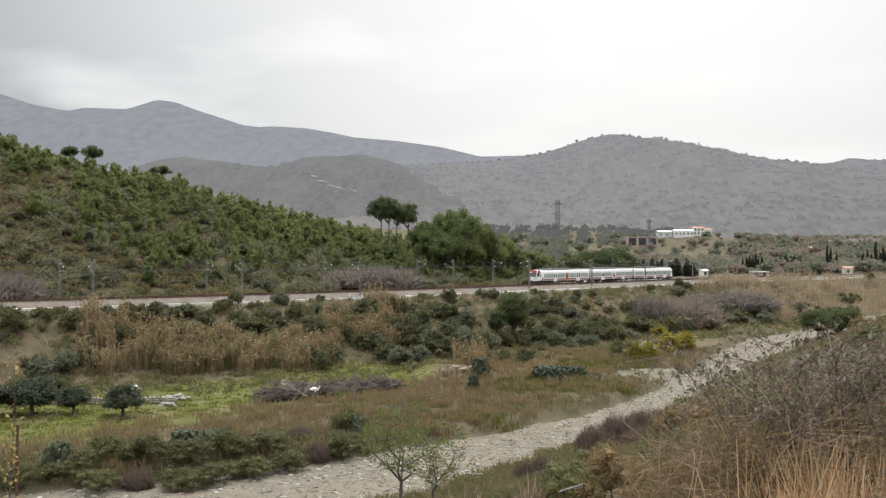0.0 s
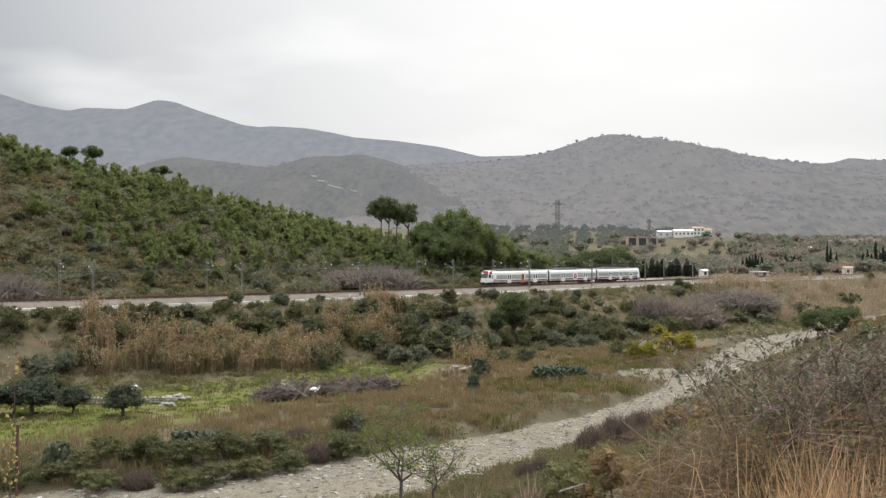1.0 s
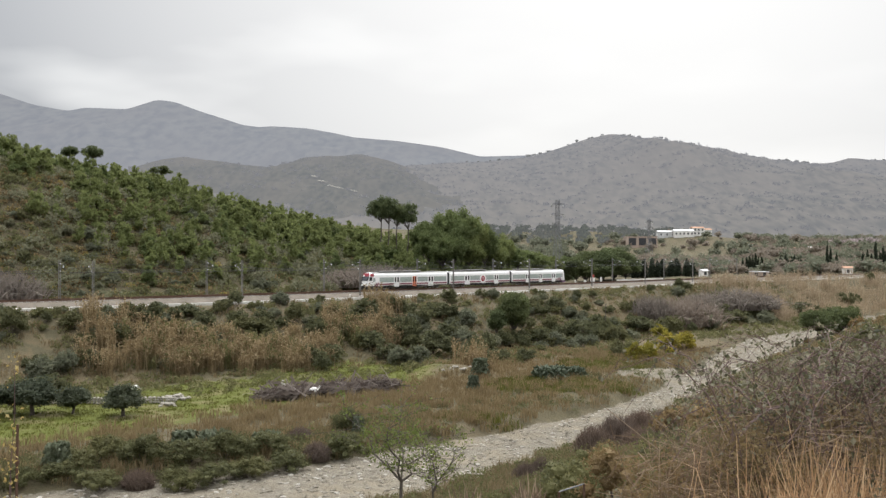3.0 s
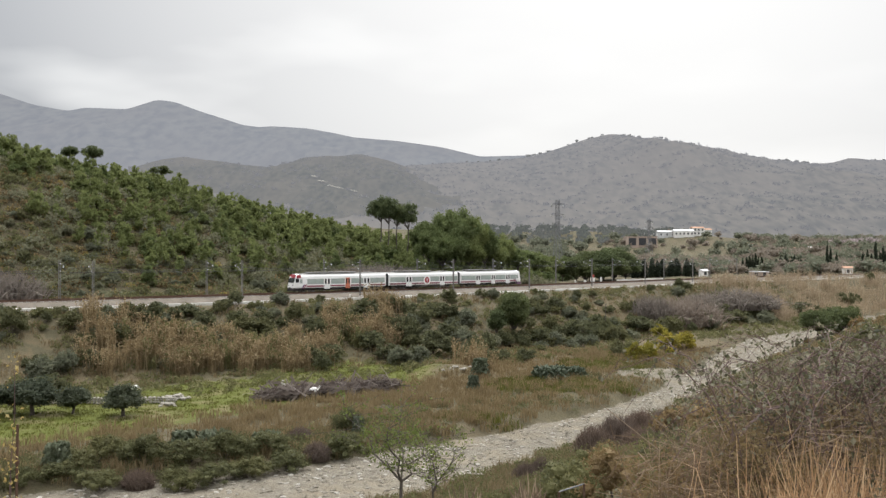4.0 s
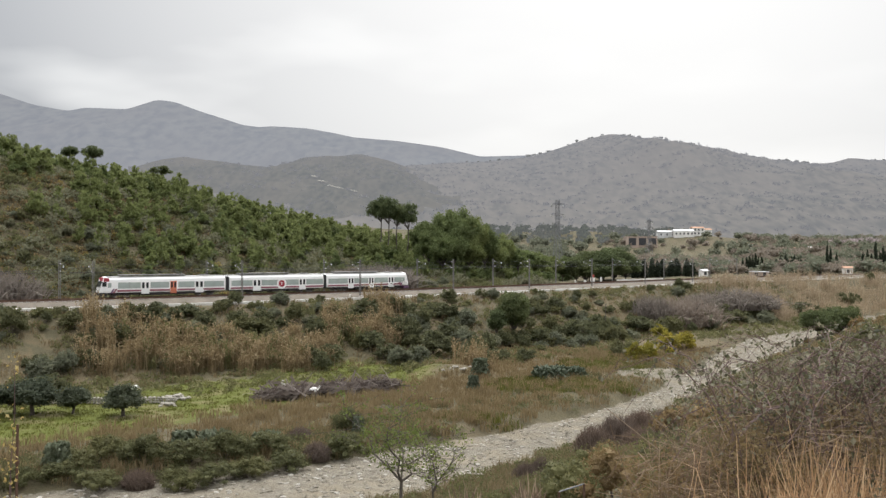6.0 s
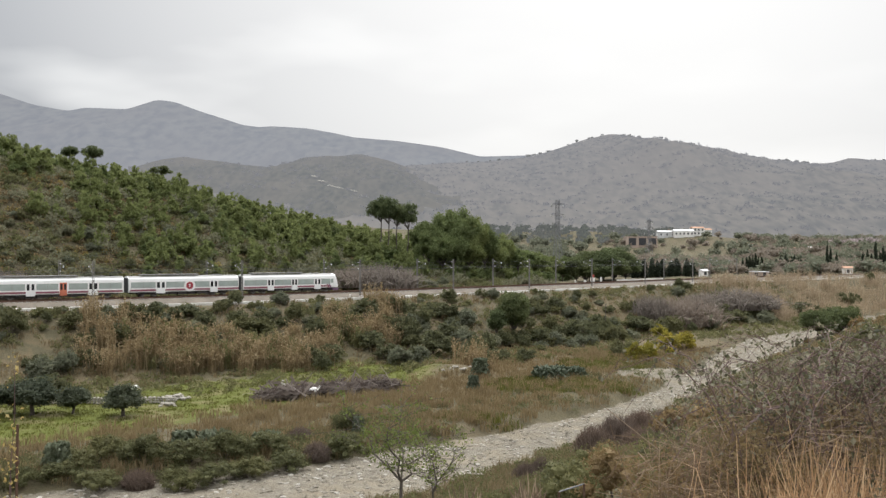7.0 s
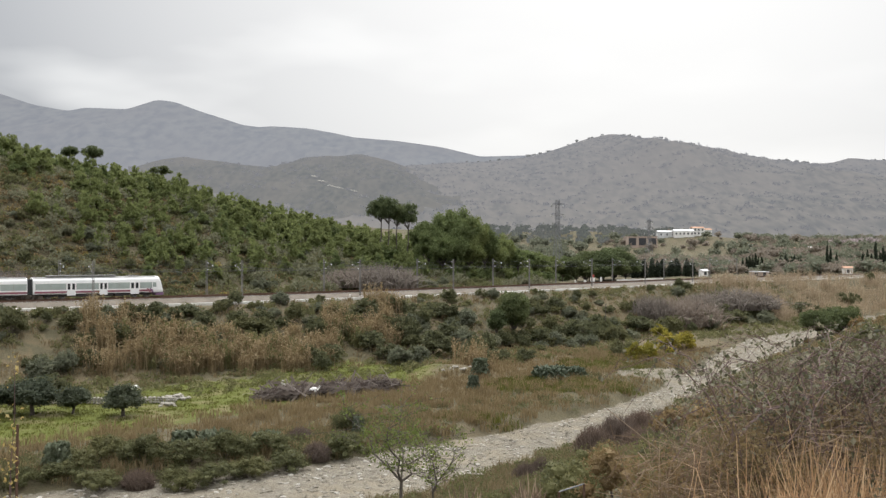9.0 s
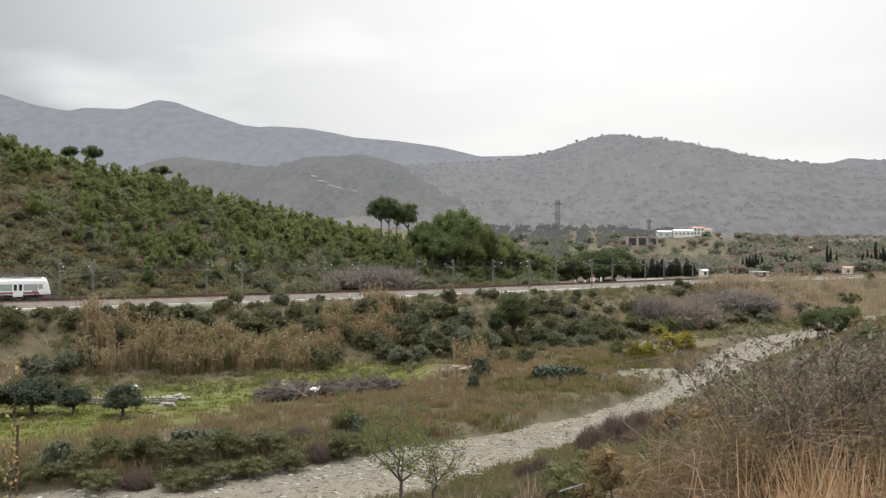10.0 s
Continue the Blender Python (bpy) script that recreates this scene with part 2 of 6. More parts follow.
def ground_material():
    m, t, b = material("valley_ground")
    v = place(t)
    att = t.nodes.new("ShaderNodeVertexColor")
    att.layer_name = "cover"
    sep = nd(t, "ShaderNodeSeparateColor", Color=att.outputs[0])
    big, mid, small = noise_at(t, v, 0.06, 5), noise_at(t, v, 0.45, 5, 0.62), noise_at(t, v, 5.0, 5, 0.65)
    earth = mixed(t, ramp(t, mid, [(0.35, grey(0)), (0.65, grey(1))]), (0.085, 0.064, 0.04), (0.14, 0.107, 0.068))
    scrub = mixed(t, ramp(t, mid, [(0.38, grey(0)), (0.62, grey(1))]), (0.058, 0.052, 0.029), (0.104, 0.085, 0.048))
    c = mixed(t, ramp(t, big, [(0.52, grey(0)), (0.66, grey(1))]), scrub, earth)
    c = mixed(t, 0.4, c, ramp(t, small, [(0.3, (0.045, 0.043, 0.024)), (0.7, (0.16, 0.134, 0.082))]))

    def edge(chan, lo=0.35, hi=0.65):
        w = nd(t, "ShaderNodeMath", i0=sep.outputs[chan], i1=mid)
        w.operation = "ADD"
        return ramp(t, nd(t, "ShaderNodeMapRange", Value=w.outputs[0], From_Min=0.7, From_Max=1.1).outputs[0], [(0.3, grey(0)), (0.7, grey(1))])
    green = mixed(t, ramp(t, small, [(0.35, grey(0)), (0.65, grey(1))]), (0.066, 0.08, 0.015), (0.11, 0.115, 0.024))
    green = mixed(t, ramp(t, noise_at(t, v, 0.22, 3), [(0.5, grey(0)), (0.68, grey(1))]), green, (0.15, 0.128, 0.062))
    c = mixed(t, edge(1), c, green)
    stones = nd(t, "ShaderNodeTexVoronoi", Vector=v, Scale=2.6)
    pebbles = nd(t, "ShaderNodeTexVoronoi", Vector=v, Scale=9.0)
    grav = mixed(t, 0.5, ramp(t, stones.outputs["Color"], [(0.2, (0.1, 0.086, 0.063)), (0.8, (0.215, 0.192, 0.15))]), ramp(t, pebbles.outputs["Color"], [(0.2, (0.09, 0.077, 0.056)), (0.8, (0.26, 0.234, 0.187))]))
    grav = mixed(t, ramp(t, noise_at(t, v, 0.25, 4), [(0.45, grey(0)), (0.7, grey(0.7))]), grav, (0.21, 0.175, 0.12))
    c = mixed(t, edge(0), c, grav)
    c = mixed(t, edge(2), c, mixed(t, small, (0.08, 0.064, 0.036), (0.155, 0.122, 0.072)))
    t.links.new(c, b.inputs["Base Color"])
    b.inputs["Roughness"].default_value = 0.95
    b.inputs["Specular IOR Level"].default_value = 0.15
    hsum = nd(t, "ShaderNodeMath", i0=small, i1=pebbles.outputs["Distance"])
    bump(t, b, hsum.outputs[0], 0.7, 0.12)
    return m


def build_ground():
    az = np.concatenate([np.linspace(-180, -36, 40)[:-1], np.linspace(-36, 36, 330), np.linspace(36, 180, 40)[1:]])
    rad = np.concatenate([[0.0], np.geomspace(1.2, 60, 70), np.geomspace(60, 420, 270)[1:], np.geomspace(420, 4700, 60)[1:]])
    A, Rr = np.meshgrid(np.radians(az), rad)
    X, Y = Rr * np.sin(A), Rr * np.cos(A)
    Z = ground_z(X, Y)
    n, k = X.shape
    verts = np.stack([X.ravel(), Y.ravel(), Z.ravel()], 1)
    i = np.arange(n * k).reshape(n, k)
    faces = np.stack([i[:-1, :-1].ravel(), i[:-1, 1:].ravel(), i[1:, 1:].ravel(), i[1:, :-1].ravel()], 1)
    me = link_mesh("ground", verts, faces, ground_material(), True)
    r = off_river(verts[:, 0], verts[:, 1])
    p, s = off_track(verts[:, 0], verts[:, 1])
    x, y = verts[:, 0], verts[:, 1]
    grav = 1 - sstep(np.abs(r + 0.3), RIVER_HALF - 0.8, RIVER_HALF + 1.2)
    grav = np.maximum(grav, 1.2 * hill(x, y, 37, 163, 7) * (r > 0))
    field = np.clip(1.5 * hill(x, y, -48, 118, 15) + 1.5 * hill(x, y, -32, 138, 13) + 1.5 * hill(x, y, -14, 162, 13) + 1.0 * hill(x, y, 18, 150, 10) + 0.8 * hill(x, y, 30, 178, 9) + 1.0 * hill(x, y, 70, 110, 10), 0, 1) * (np.abs(r) > 11)
    dry = np.clip(0.5 * sstep(-p, 10, 20) * (1 - sstep(-p, 60, 95)) * (r > 0) + 0.5 * ripple(x, y, 30, 1) + 0.8 * hill(x, y, 8, 150, 14) + 1.4 * hill(x, y, 1, 161, 6), 0, 1) * (1 - field) * (np.abs(r) > 9)
    col = np.stack([grav, field * 0.9, dry * 0.8, np.ones_like(grav)], 1).astype(np.float32)
    layer = me.color_attributes.new("cover", "FLOAT_COLOR", "POINT")
    layer.data.foreach_set("color", col.ravel())
    g = new("ground", me)
    tagged(g, "valley ground of earth, scrub, grass and river gravel", "ground", kind="structure")
    return g


build_ground()


# ---------------------------------------------------------------- distant hills
def hill_material(name, dark, light, air, share, size, near=None):
    """Scrub-covered slopes far off; haze is painted in as emission of the air's colour."""
    m, t, b = material(name)
    v = place(t)
    v = nd(t, "ShaderNodeMapping", Vector=v, Scale=(1.0, 0.22, 1.0)).outputs[0]
    spots = noise_at(t, v, 1 / size, 4, 0.62)
    broad = noise_at(t, v, 1 / (size * 9), 4)
    c = mixed(t, ramp(t, spots, [(0.36, grey(0)), (0.60, grey(1))]), dark, light)
    c = mixed(t, ramp(t, broad, [(0.40, grey(0)), (0.66, grey(0.6))]), c, (0.125, 0.108, 0.08))
    t.links.new(c, b.inputs["Base Color"])
    b.inputs["Roughness"].default_value = 1.0
    b.inputs["Specular IOR Level"].default_value = 0.0
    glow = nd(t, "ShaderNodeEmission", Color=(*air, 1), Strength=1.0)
    # nearer slopes get a smaller share of the haze glow
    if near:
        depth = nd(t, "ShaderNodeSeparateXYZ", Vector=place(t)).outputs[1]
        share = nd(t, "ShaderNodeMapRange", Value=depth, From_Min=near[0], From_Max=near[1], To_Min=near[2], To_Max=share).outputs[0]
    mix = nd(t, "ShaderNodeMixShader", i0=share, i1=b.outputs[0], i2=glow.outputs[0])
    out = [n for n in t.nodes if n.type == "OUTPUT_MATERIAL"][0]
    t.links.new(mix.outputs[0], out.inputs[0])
    return m


def ridge(name, dist, peaks, depth, base, mat, label, seed, rough):
    """A long range across the view: crest heights in metres at places across, sloping to the valley on both sides."""
    px, pz = [a for a, _ in peaks], [b for _, b in peaks]
    nx, ny = 620, 46
    xs = np.linspace(px[0], px[-1], nx)
    crest = np.interp(xs, px, pz)
    for _ in range(3):
        crest[1:-1] = (crest[:-2] + 2 * crest[1:-1] + crest[2:]) / 4
    v = np.linspace(-1, 0.6, ny)
    X, V = np.meshgrid(xs, v)
    prof = np.where(V < 0, np.clip(1 + V, 0, 1) ** 0.85, 1 - 0.8 * V)
    spur = ripple(X, V * depth + X * 0.3, depth * 0.42, seed) + 0.6 * ripple(X, V * depth, depth * 0.15, seed + 2)
    Z = base + (crest[None, :] - base) * np.clip(prof + 0.2 * spur * np.sin(np.clip(-V, 0, 1) * np.pi) ** 1.5, 0, 1)
    Z += rough * ripple(X, V * depth, 22.0, seed) * (1 - 0.8 * np.exp(-(V / 0.08) ** 2))
    Yv = dist + V * depth + spur * depth * 0.05 * np.clip(-V * 4, 0, 1)
    i = np.arange(nx * ny).reshape(ny, nx)
    faces = np.stack([i[:-1, :-1].ravel(), i[:-1, 1:].ravel(), i[1:, 1:].ravel(), i[1:, :-1].ravel()], 1)
    ob = new(name, link_mesh(name, np.stack([X.ravel(), Yv.ravel(), Z.ravel()], 1), faces, mat, True))
    tagged(ob, label, "hill", kind="structure")
    return ob


def crest_at(dist, pts):
    k = dist / 1681.0
    return [((u - 784) * k, EYE_Z + (451 - v) * k) for u, v in pts]


FAR_CREST = [(-700, 210), (-300, 190), (-120, 150), (0, 165), (60, 185), (120, 196), (150, 190), (225, 193), (278, 176), (310, 180), (350, 195), (430, 221), (460, 225), (480, 223), (545, 227), (600, 237), (625, 243), (700, 249), (780, 260), (850, 277), (930, 275), (1100, 290), (1600, 320), (2300, 300)]
MID_CREST = [(-500, 345), (0, 345), (300, 335), (560, 312), (660, 297), (720, 293), (800, 288), (850, 287), (920, 280), (970, 269), (1000, 258), (1050, 243), (1080, 237), (1110, 240), (1160, 247), (1220, 254), (1290, 270), (1340, 282), (1370, 282), (1440, 291), (1470, 288), (1500, 280), (1568, 284), (1800, 270), (2300, 330)]
SPUR_CREST = [(-500, 345), (0, 335), (160, 319), (230, 299), (290, 281), (330, 278), (400, 287), (480, 297), (540, 279), (580, 275), (600, 277), (640, 272), (690, 285), (740, 302), (800, 322), (860, 340), (930, 357), (1020, 376), (1100, 396), (1180, 418), (1300, 440), (1500, 455)]
# the blue-grey haze of these ranges glows from their own materials
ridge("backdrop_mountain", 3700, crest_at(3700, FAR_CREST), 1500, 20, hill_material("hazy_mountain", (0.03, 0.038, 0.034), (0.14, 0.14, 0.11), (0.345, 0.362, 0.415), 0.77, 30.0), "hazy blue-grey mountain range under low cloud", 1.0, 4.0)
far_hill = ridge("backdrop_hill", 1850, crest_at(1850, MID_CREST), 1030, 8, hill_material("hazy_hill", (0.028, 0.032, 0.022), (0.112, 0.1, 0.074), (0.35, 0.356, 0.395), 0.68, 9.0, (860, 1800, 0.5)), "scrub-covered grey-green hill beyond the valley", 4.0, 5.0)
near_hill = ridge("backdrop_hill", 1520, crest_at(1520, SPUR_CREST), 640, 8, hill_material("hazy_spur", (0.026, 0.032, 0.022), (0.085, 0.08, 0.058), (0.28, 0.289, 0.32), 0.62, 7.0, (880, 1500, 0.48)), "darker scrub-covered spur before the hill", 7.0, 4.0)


def hill_points(ob, limit):
    """The places of a hill's near slope."""
    co = np.empty(len(ob.data.vertices) * 3)
    ob.data.vertices.foreach_get("co", co)
    co = co.reshape(-1, 3)
    return co[co[:, 1] < limit]


def on_hill(across, up):
    """The spot of the spur's near slope that lies in a given direction from the viewpoint."""
    co = hill_points(near_hill, 1512)
    return Vector(co[np.argmin((co[:, 0] / co[:, 1] - across) ** 2 + ((co[:, 2] - EYE_Z) / co[:, 1] - up) ** 2)])


# pale earth, half of it emitted haze colour
M_CUT = hill_material("hazy_earth_cut", (0.40, 0.37, 0.31), (0.55, 0.52, 0.46), (0.42, 0.42, 0.41), 0.5, 3.0)
for a, e, w in ((-0.1315, 0.0785, 16), (-0.1225, 0.0755, 22), (-0.1125, 0.0725, 20), (-0.095, 0.0685, 12), (-0.082, 0.0655, 14), (0.018, 0.049, 12), (0.030, 0.0465, 18), (0.049, 0.042, 12), (0.058, 0.040, 16)):
    q = on_hill(a, e)
    cut = bmesh.new()
    for k in range(5):
        res = bmesh.ops.create_icosphere(cut, subdivisions=1, radius=1.0)
        bmesh.ops.transform(cut, matrix=Matrix.Translation(((k - 2) * w / 5, 0, -(k - 2) * w * 0.05)) @ Matrix.Diagonal((w / 8, 3.0, 0.8 + 0.5 * (k % 2), 1)), verts=res["verts"])
    me = bpy.data.meshes.new("earth_cut")
    cut.to_mesh(me)
    cut.free()
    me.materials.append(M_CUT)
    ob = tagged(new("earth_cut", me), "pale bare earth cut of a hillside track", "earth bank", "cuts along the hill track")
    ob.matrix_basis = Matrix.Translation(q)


# ---------------------------------------------------------------- helpers for things
def part(name, bm, mat, parent, label=""):
    me = bpy.data.meshes.new(name)
    bm.to_mesh(me)
    bm.free()
    for m in mat if isinstance(mat, (list, tuple)) else [mat]:
        me.materials.append(m)
    ob = new(name, me)
    ob.parent = parent
    if label:
        tagged(ob, label)
    return ob


def mesh_part(name, me, parent, label=""):
    ob = new(name, me)
    ob.parent = parent
    if label:
        tagged(ob, label)
    return ob


def thing(name, label, category, group="", kind="", at=None):
    ob = new(name)
    ob.empty_display_size = 0.3
    tagged(ob, label, category, group, kind)
    if at is not None:
        ob.matrix_basis = at
    return ob


def box(bm, x0, x1, y0, y1, z0, z1, bevel=0.0):
    r = bmesh.ops.create_cube(bm, size=1.0)
    for v in r["verts"]:
        v.co = Vector(((x0 + x1) / 2 + v.co.x * (x1 - x0), (y0 + y1) / 2 + v.co.y * (y1 - y0), (z0 + z1) / 2 + v.co.z * (z1 - z0)))
    if bevel:
        es = list({e for v in r["verts"] for e in v.link_edges})
        bmesh.ops.bevel(bm, geom=es, offset=bevel, segments=2, affect="EDGES", profile=0.5)
    return r["verts"]


def tube(bm, pts, radii, sides=6):
    """A tapered round bar along points."""
    rings = []
    for k, (q, r) in enumerate(zip(pts, radii)):
        q = Vector(q)
        a = Vector(pts[max(k - 1, 0)])
        b = Vector(pts[min(k + 1, len(pts) - 1)])
        d = (b - a).normalized()
        u = d.orthogonal().normalized()
        w = d.cross(u)
        rings.append([bm.verts.new(q + (u * math.cos(2 * math.pi * j / sides) + w * math.sin(2 * math.pi * j / sides)) * r) for j in range(sides)])
    for a, b in zip(rings, rings[1:]):
        best = min(range(sides), key=lambda o: (a[0].co - b[o].co).length)
        for j in range(sides):
            bm.faces.new((a[j], a[(j + 1) % sides], b[(j + 1 + best) % sides], b[(j + best) % sides]))
    bm.faces.new(rings[0][::-1])
    bm.faces.new(rings[-1])


def tufts(rng, blobs, density, size, shape=1.6, up=0.35, core=True):
    """Leaf tufts over many small clumps: blobs are (x, y, z, rx, ry, rz). Returns verts and faces."""
    vs, fs, base = [], [], 0
    for cx, cy, cz, rx, ry, rz in blobs:
        n = max(8, int(1.7 * density * (rx * ry + ry * rz + rz * rx)))
        d = rng.normal(size=(n, 3))
        d /= np.linalg.norm(d, axis=1, keepdims=True)
        rr = rng.uniform(0.5, 1.16, (n, 1))
        c = d * rr * np.array([rx, ry, rz]) + np.array([cx, cy, cz])
        a = d * 0.8 + rng.normal(size=(n, 3)) * 0.7 + np.array([0, 0, up])
        a /= np.linalg.norm(a, axis=1, keepdims=True)
        b = np.cross(a, rng.normal(size=(n, 3)))
        b /= np.linalg.norm(b, axis=1, keepdims=True) + 1e-9
        s = size * rng.uniform(0.55, 1.35, (n, 1))
        quad = np.stack([c - b * s * 0.5, c - a * s * 0.25 + np.cross(a, b) * s * 0.2, c + b * s * 0.5, c + a * s * shape * 0.5], 1)
        vs.append(quad.reshape(-1, 3))
        fs.append(np.arange(n * 4).reshape(n, 4) + base)
        base += n * 4
        if core:
            k = np.array([(math.cos(f) * math.sin(th), math.sin(f) * math.sin(th), math.cos(th)) for th in (0.5, 1.2, 1.95, 2.7) for f in np.linspace(0, 2 * math.pi, 7)[:-1]])
            vs.append(k * np.array([rx, ry, rz]) * rng.uniform(0.4, 0.68, (24, 1)) + np.array([cx, cy, cz]))
            q = []
            for ring in range(3):
                for j in range(6):
                    q.append((base + ring * 6 + j, base + (ring + 1) * 6 + j, base + (ring + 1) * 6 + (j + 1) % 6, base + ring * 6 + (j + 1) % 6))
            q += [tuple(base + j for j in (0, 1, 2, 3)), (base, base + 3, base + 4, base + 5), tuple(base + 18 + j for j in (3, 2, 1, 0)), (base + 18, base + 23, base + 22, base + 21)]
            fs.append(np.array(q))
            base += 24
    return np.concatenate(vs), np.concatenate(fs)


def blades(rng, n, spread, height, width, lean, heads=0.0):
    """Upright stalks or blades, each of two bent strips, in a round clump."""
    ang, rad = rng.uniform(0, 2 * math.pi, n), np.sqrt(rng.uniform(0, 1, n))
    x, y = np.cos(ang) * rad * spread[0], np.sin(ang) * rad * spread[1]
    h = height * rng.uniform(0.6, 1.1, n)
    l = rng.normal(size=(n, 2)) * lean * h[:, None]
    fa = rng.uniform(0, math.pi, n)
    wx, wy = np.cos(fa) * width, np.sin(fa) * width
    o = np.zeros(n)
    p0, p1 = np.stack([x - wx, y - wy, o - 0.15], 1), np.stack([x + wx, y + wy, o - 0.15], 1)
    m = np.stack([x + l[:, 0] * 0.35, y + l[:, 1] * 0.35, h * 0.6], 1)
    wv = np.stack([wx, wy, o], 1)
    k = 1.0 + heads
    top = np.stack([x + l[:, 0], y + l[:, 1], h], 1)
    v = np.stack([p0, p1, m + wv * k, m - wv * k, top + wv * 0.2, top - wv * 0.2], 1).reshape(-1, 3)
    i = np.arange(n)[:, None] * 6
    return v, np.concatenate([i + np.array([[0, 1, 2, 3]]), i + np.array([[3, 2, 4, 5]])])


rng = np.random.default_rng(7)


def crown_blobs(rng, n, rx, ry, rz, z, size, flat=1.0):
    """n small clumps filling an uneven ellipsoid."""
    out = []
    for _ in range(n):
        d = rng.normal(size=3)
        d /= np.linalg.norm(d)
        k = rng.uniform(0.35, 0.82)
        if d[2] < -0.3:
            d[2] *= 0.6
        s = size * rng.uniform(0.7, 1.3)
        out.append((d[0] * rx * k, d[1] * ry * k, z + d[2] * rz * k, s, s, s * rng.uniform(0.65, 0.95) * flat))
    return out


# ---------------------------------------------------------------- the railway line
M_BALLAST = surface("grey_ballast", (0.095, 0.078, 0.058), (0.175, 0.148, 0.115), 0.5, 0.95, 0, 0.9, 0.08, 9.0)
M_CONCRETE = surface("pale_concrete", (0.42, 0.4, 0.36), (0.62, 0.6, 0.55), 0.7, 0.9, 0, 0.4, 0.02, 8.0)
M_RUST = surface("rusty_steel", (0.07, 0.04, 0.026), (0.15, 0.085, 0.055), 2.0, 0.8, 0.3, 0.3, 0.01, 20.0)
M_GALV = surface("weathered_galvanised_steel", (0.13, 0.122, 0.11), (0.22, 0.208, 0.19), 2.0, 0.6, 0.2, 0.1, 0.004, 22.0)
M_SLEEPER = surface("concrete_sleeper", (0.24, 0.22, 0.20), (0.36, 0.34, 0.31), 1.0, 0.9, 0, 0.3, 0.01, 14.0)
M_CERAMIC = surface("white_insulator", (0.62, 0.64, 0.64), (0.74, 0.76, 0.76), 3.0, 0.25, 0, 0.0)


def along(name, prof, s0, s1, step, mat, label="", parent=None, kind="structure", wobble=0.0):
    """A strip swept along the line from a cross-section of (p, z)."""
    ss = np.arange(s0, s1, step)
    r = np.random.default_rng(5)
    verts, faces, n = [], [], len(prof)
    for s in ss:
        for p, z in prof:
            q, _ = on_track(s, p + r.normal() * wobble, z + r.normal() * wobble * 0.3)
            verts.append(tuple(q))
    for i in range(len(ss) - 1):
        for j in range(n - 1):
            a = i * n + j
            faces.append((a, a + n, a + n + 1, a + 1))
    ob = new(name, link_mesh(name, verts, faces, mat, False))
    if parent:
        ob.parent = parent
    else:
        tagged(ob, label, "railway", kind=kind)
    return ob


along("ballast_bed", [(5.6, -0.9), (4.3, -0.32), (-6.3, -0.32), (-8.3, -1.12), (-9.2, -1.55)], -240, 560, 1.5, M_BALLAST, "grey stone ballast bed under the double track", wobble=0.05)
along("cable_channel", [(-9.1, -1.8), (-9.1, -1.12), (-9.85, -1.14), (-9.85, -2.0)], -240, 560, 3.0, M_CONCRETE, "pale concrete cable channel along the line", wobble=0.03)
M_STAINED = surface("rust_stained_ballast", (0.055, 0.04, 0.028), (0.11, 0.082, 0.058), 0.6, 0.95, 0, 0.8, 0.06, 9.0)
along("stained_track_bed", [(1.7, -0.4), (1.6, -0.285), (-5.7, -0.285), (-5.8, -0.4)], -240, 560, 2.0, M_STAINED, "rust-stained dark ballast between the rails", wobble=0.04)
line = thing("railway_track", "double railway track with rusty rails on ballast", "railway track", kind="structure")
for centre in (0.0, -4.2):
    for gauge in (-0.835, 0.835):
        c = centre + gauge
        ob = along("rail", [(c + 0.075, -0.17), (c + 0.075, -0.15), (c + 0.01, -0.12), (c + 0.036, -0.03), (c + 0.03, 0.0), (c - 0.03, 0.0), (c - 0.036, -0.03), (c - 0.01, -0.12), (c - 0.075, -0.15), (c - 0.075, -0.17)], -240, 560, 4.0, M_RUST, parent=line)
_bm = bmesh.new()
for centre in (0.0, -4.2):
    for s in np.arange(-110, 160, 1.2):
        q, h = on_track(s, centre)
        vs = box(_bm, -0.13, 0.13, -1.3, 1.3, -0.36, -0.17)
        bmesh.ops.transform(_bm, matrix=Matrix.Translation(q) @ Matrix.Rotation(h, 4, "Z"), verts=vs)
part("sleepers", _bm, M_SLEEPER, line)["kind"] = "stuff"


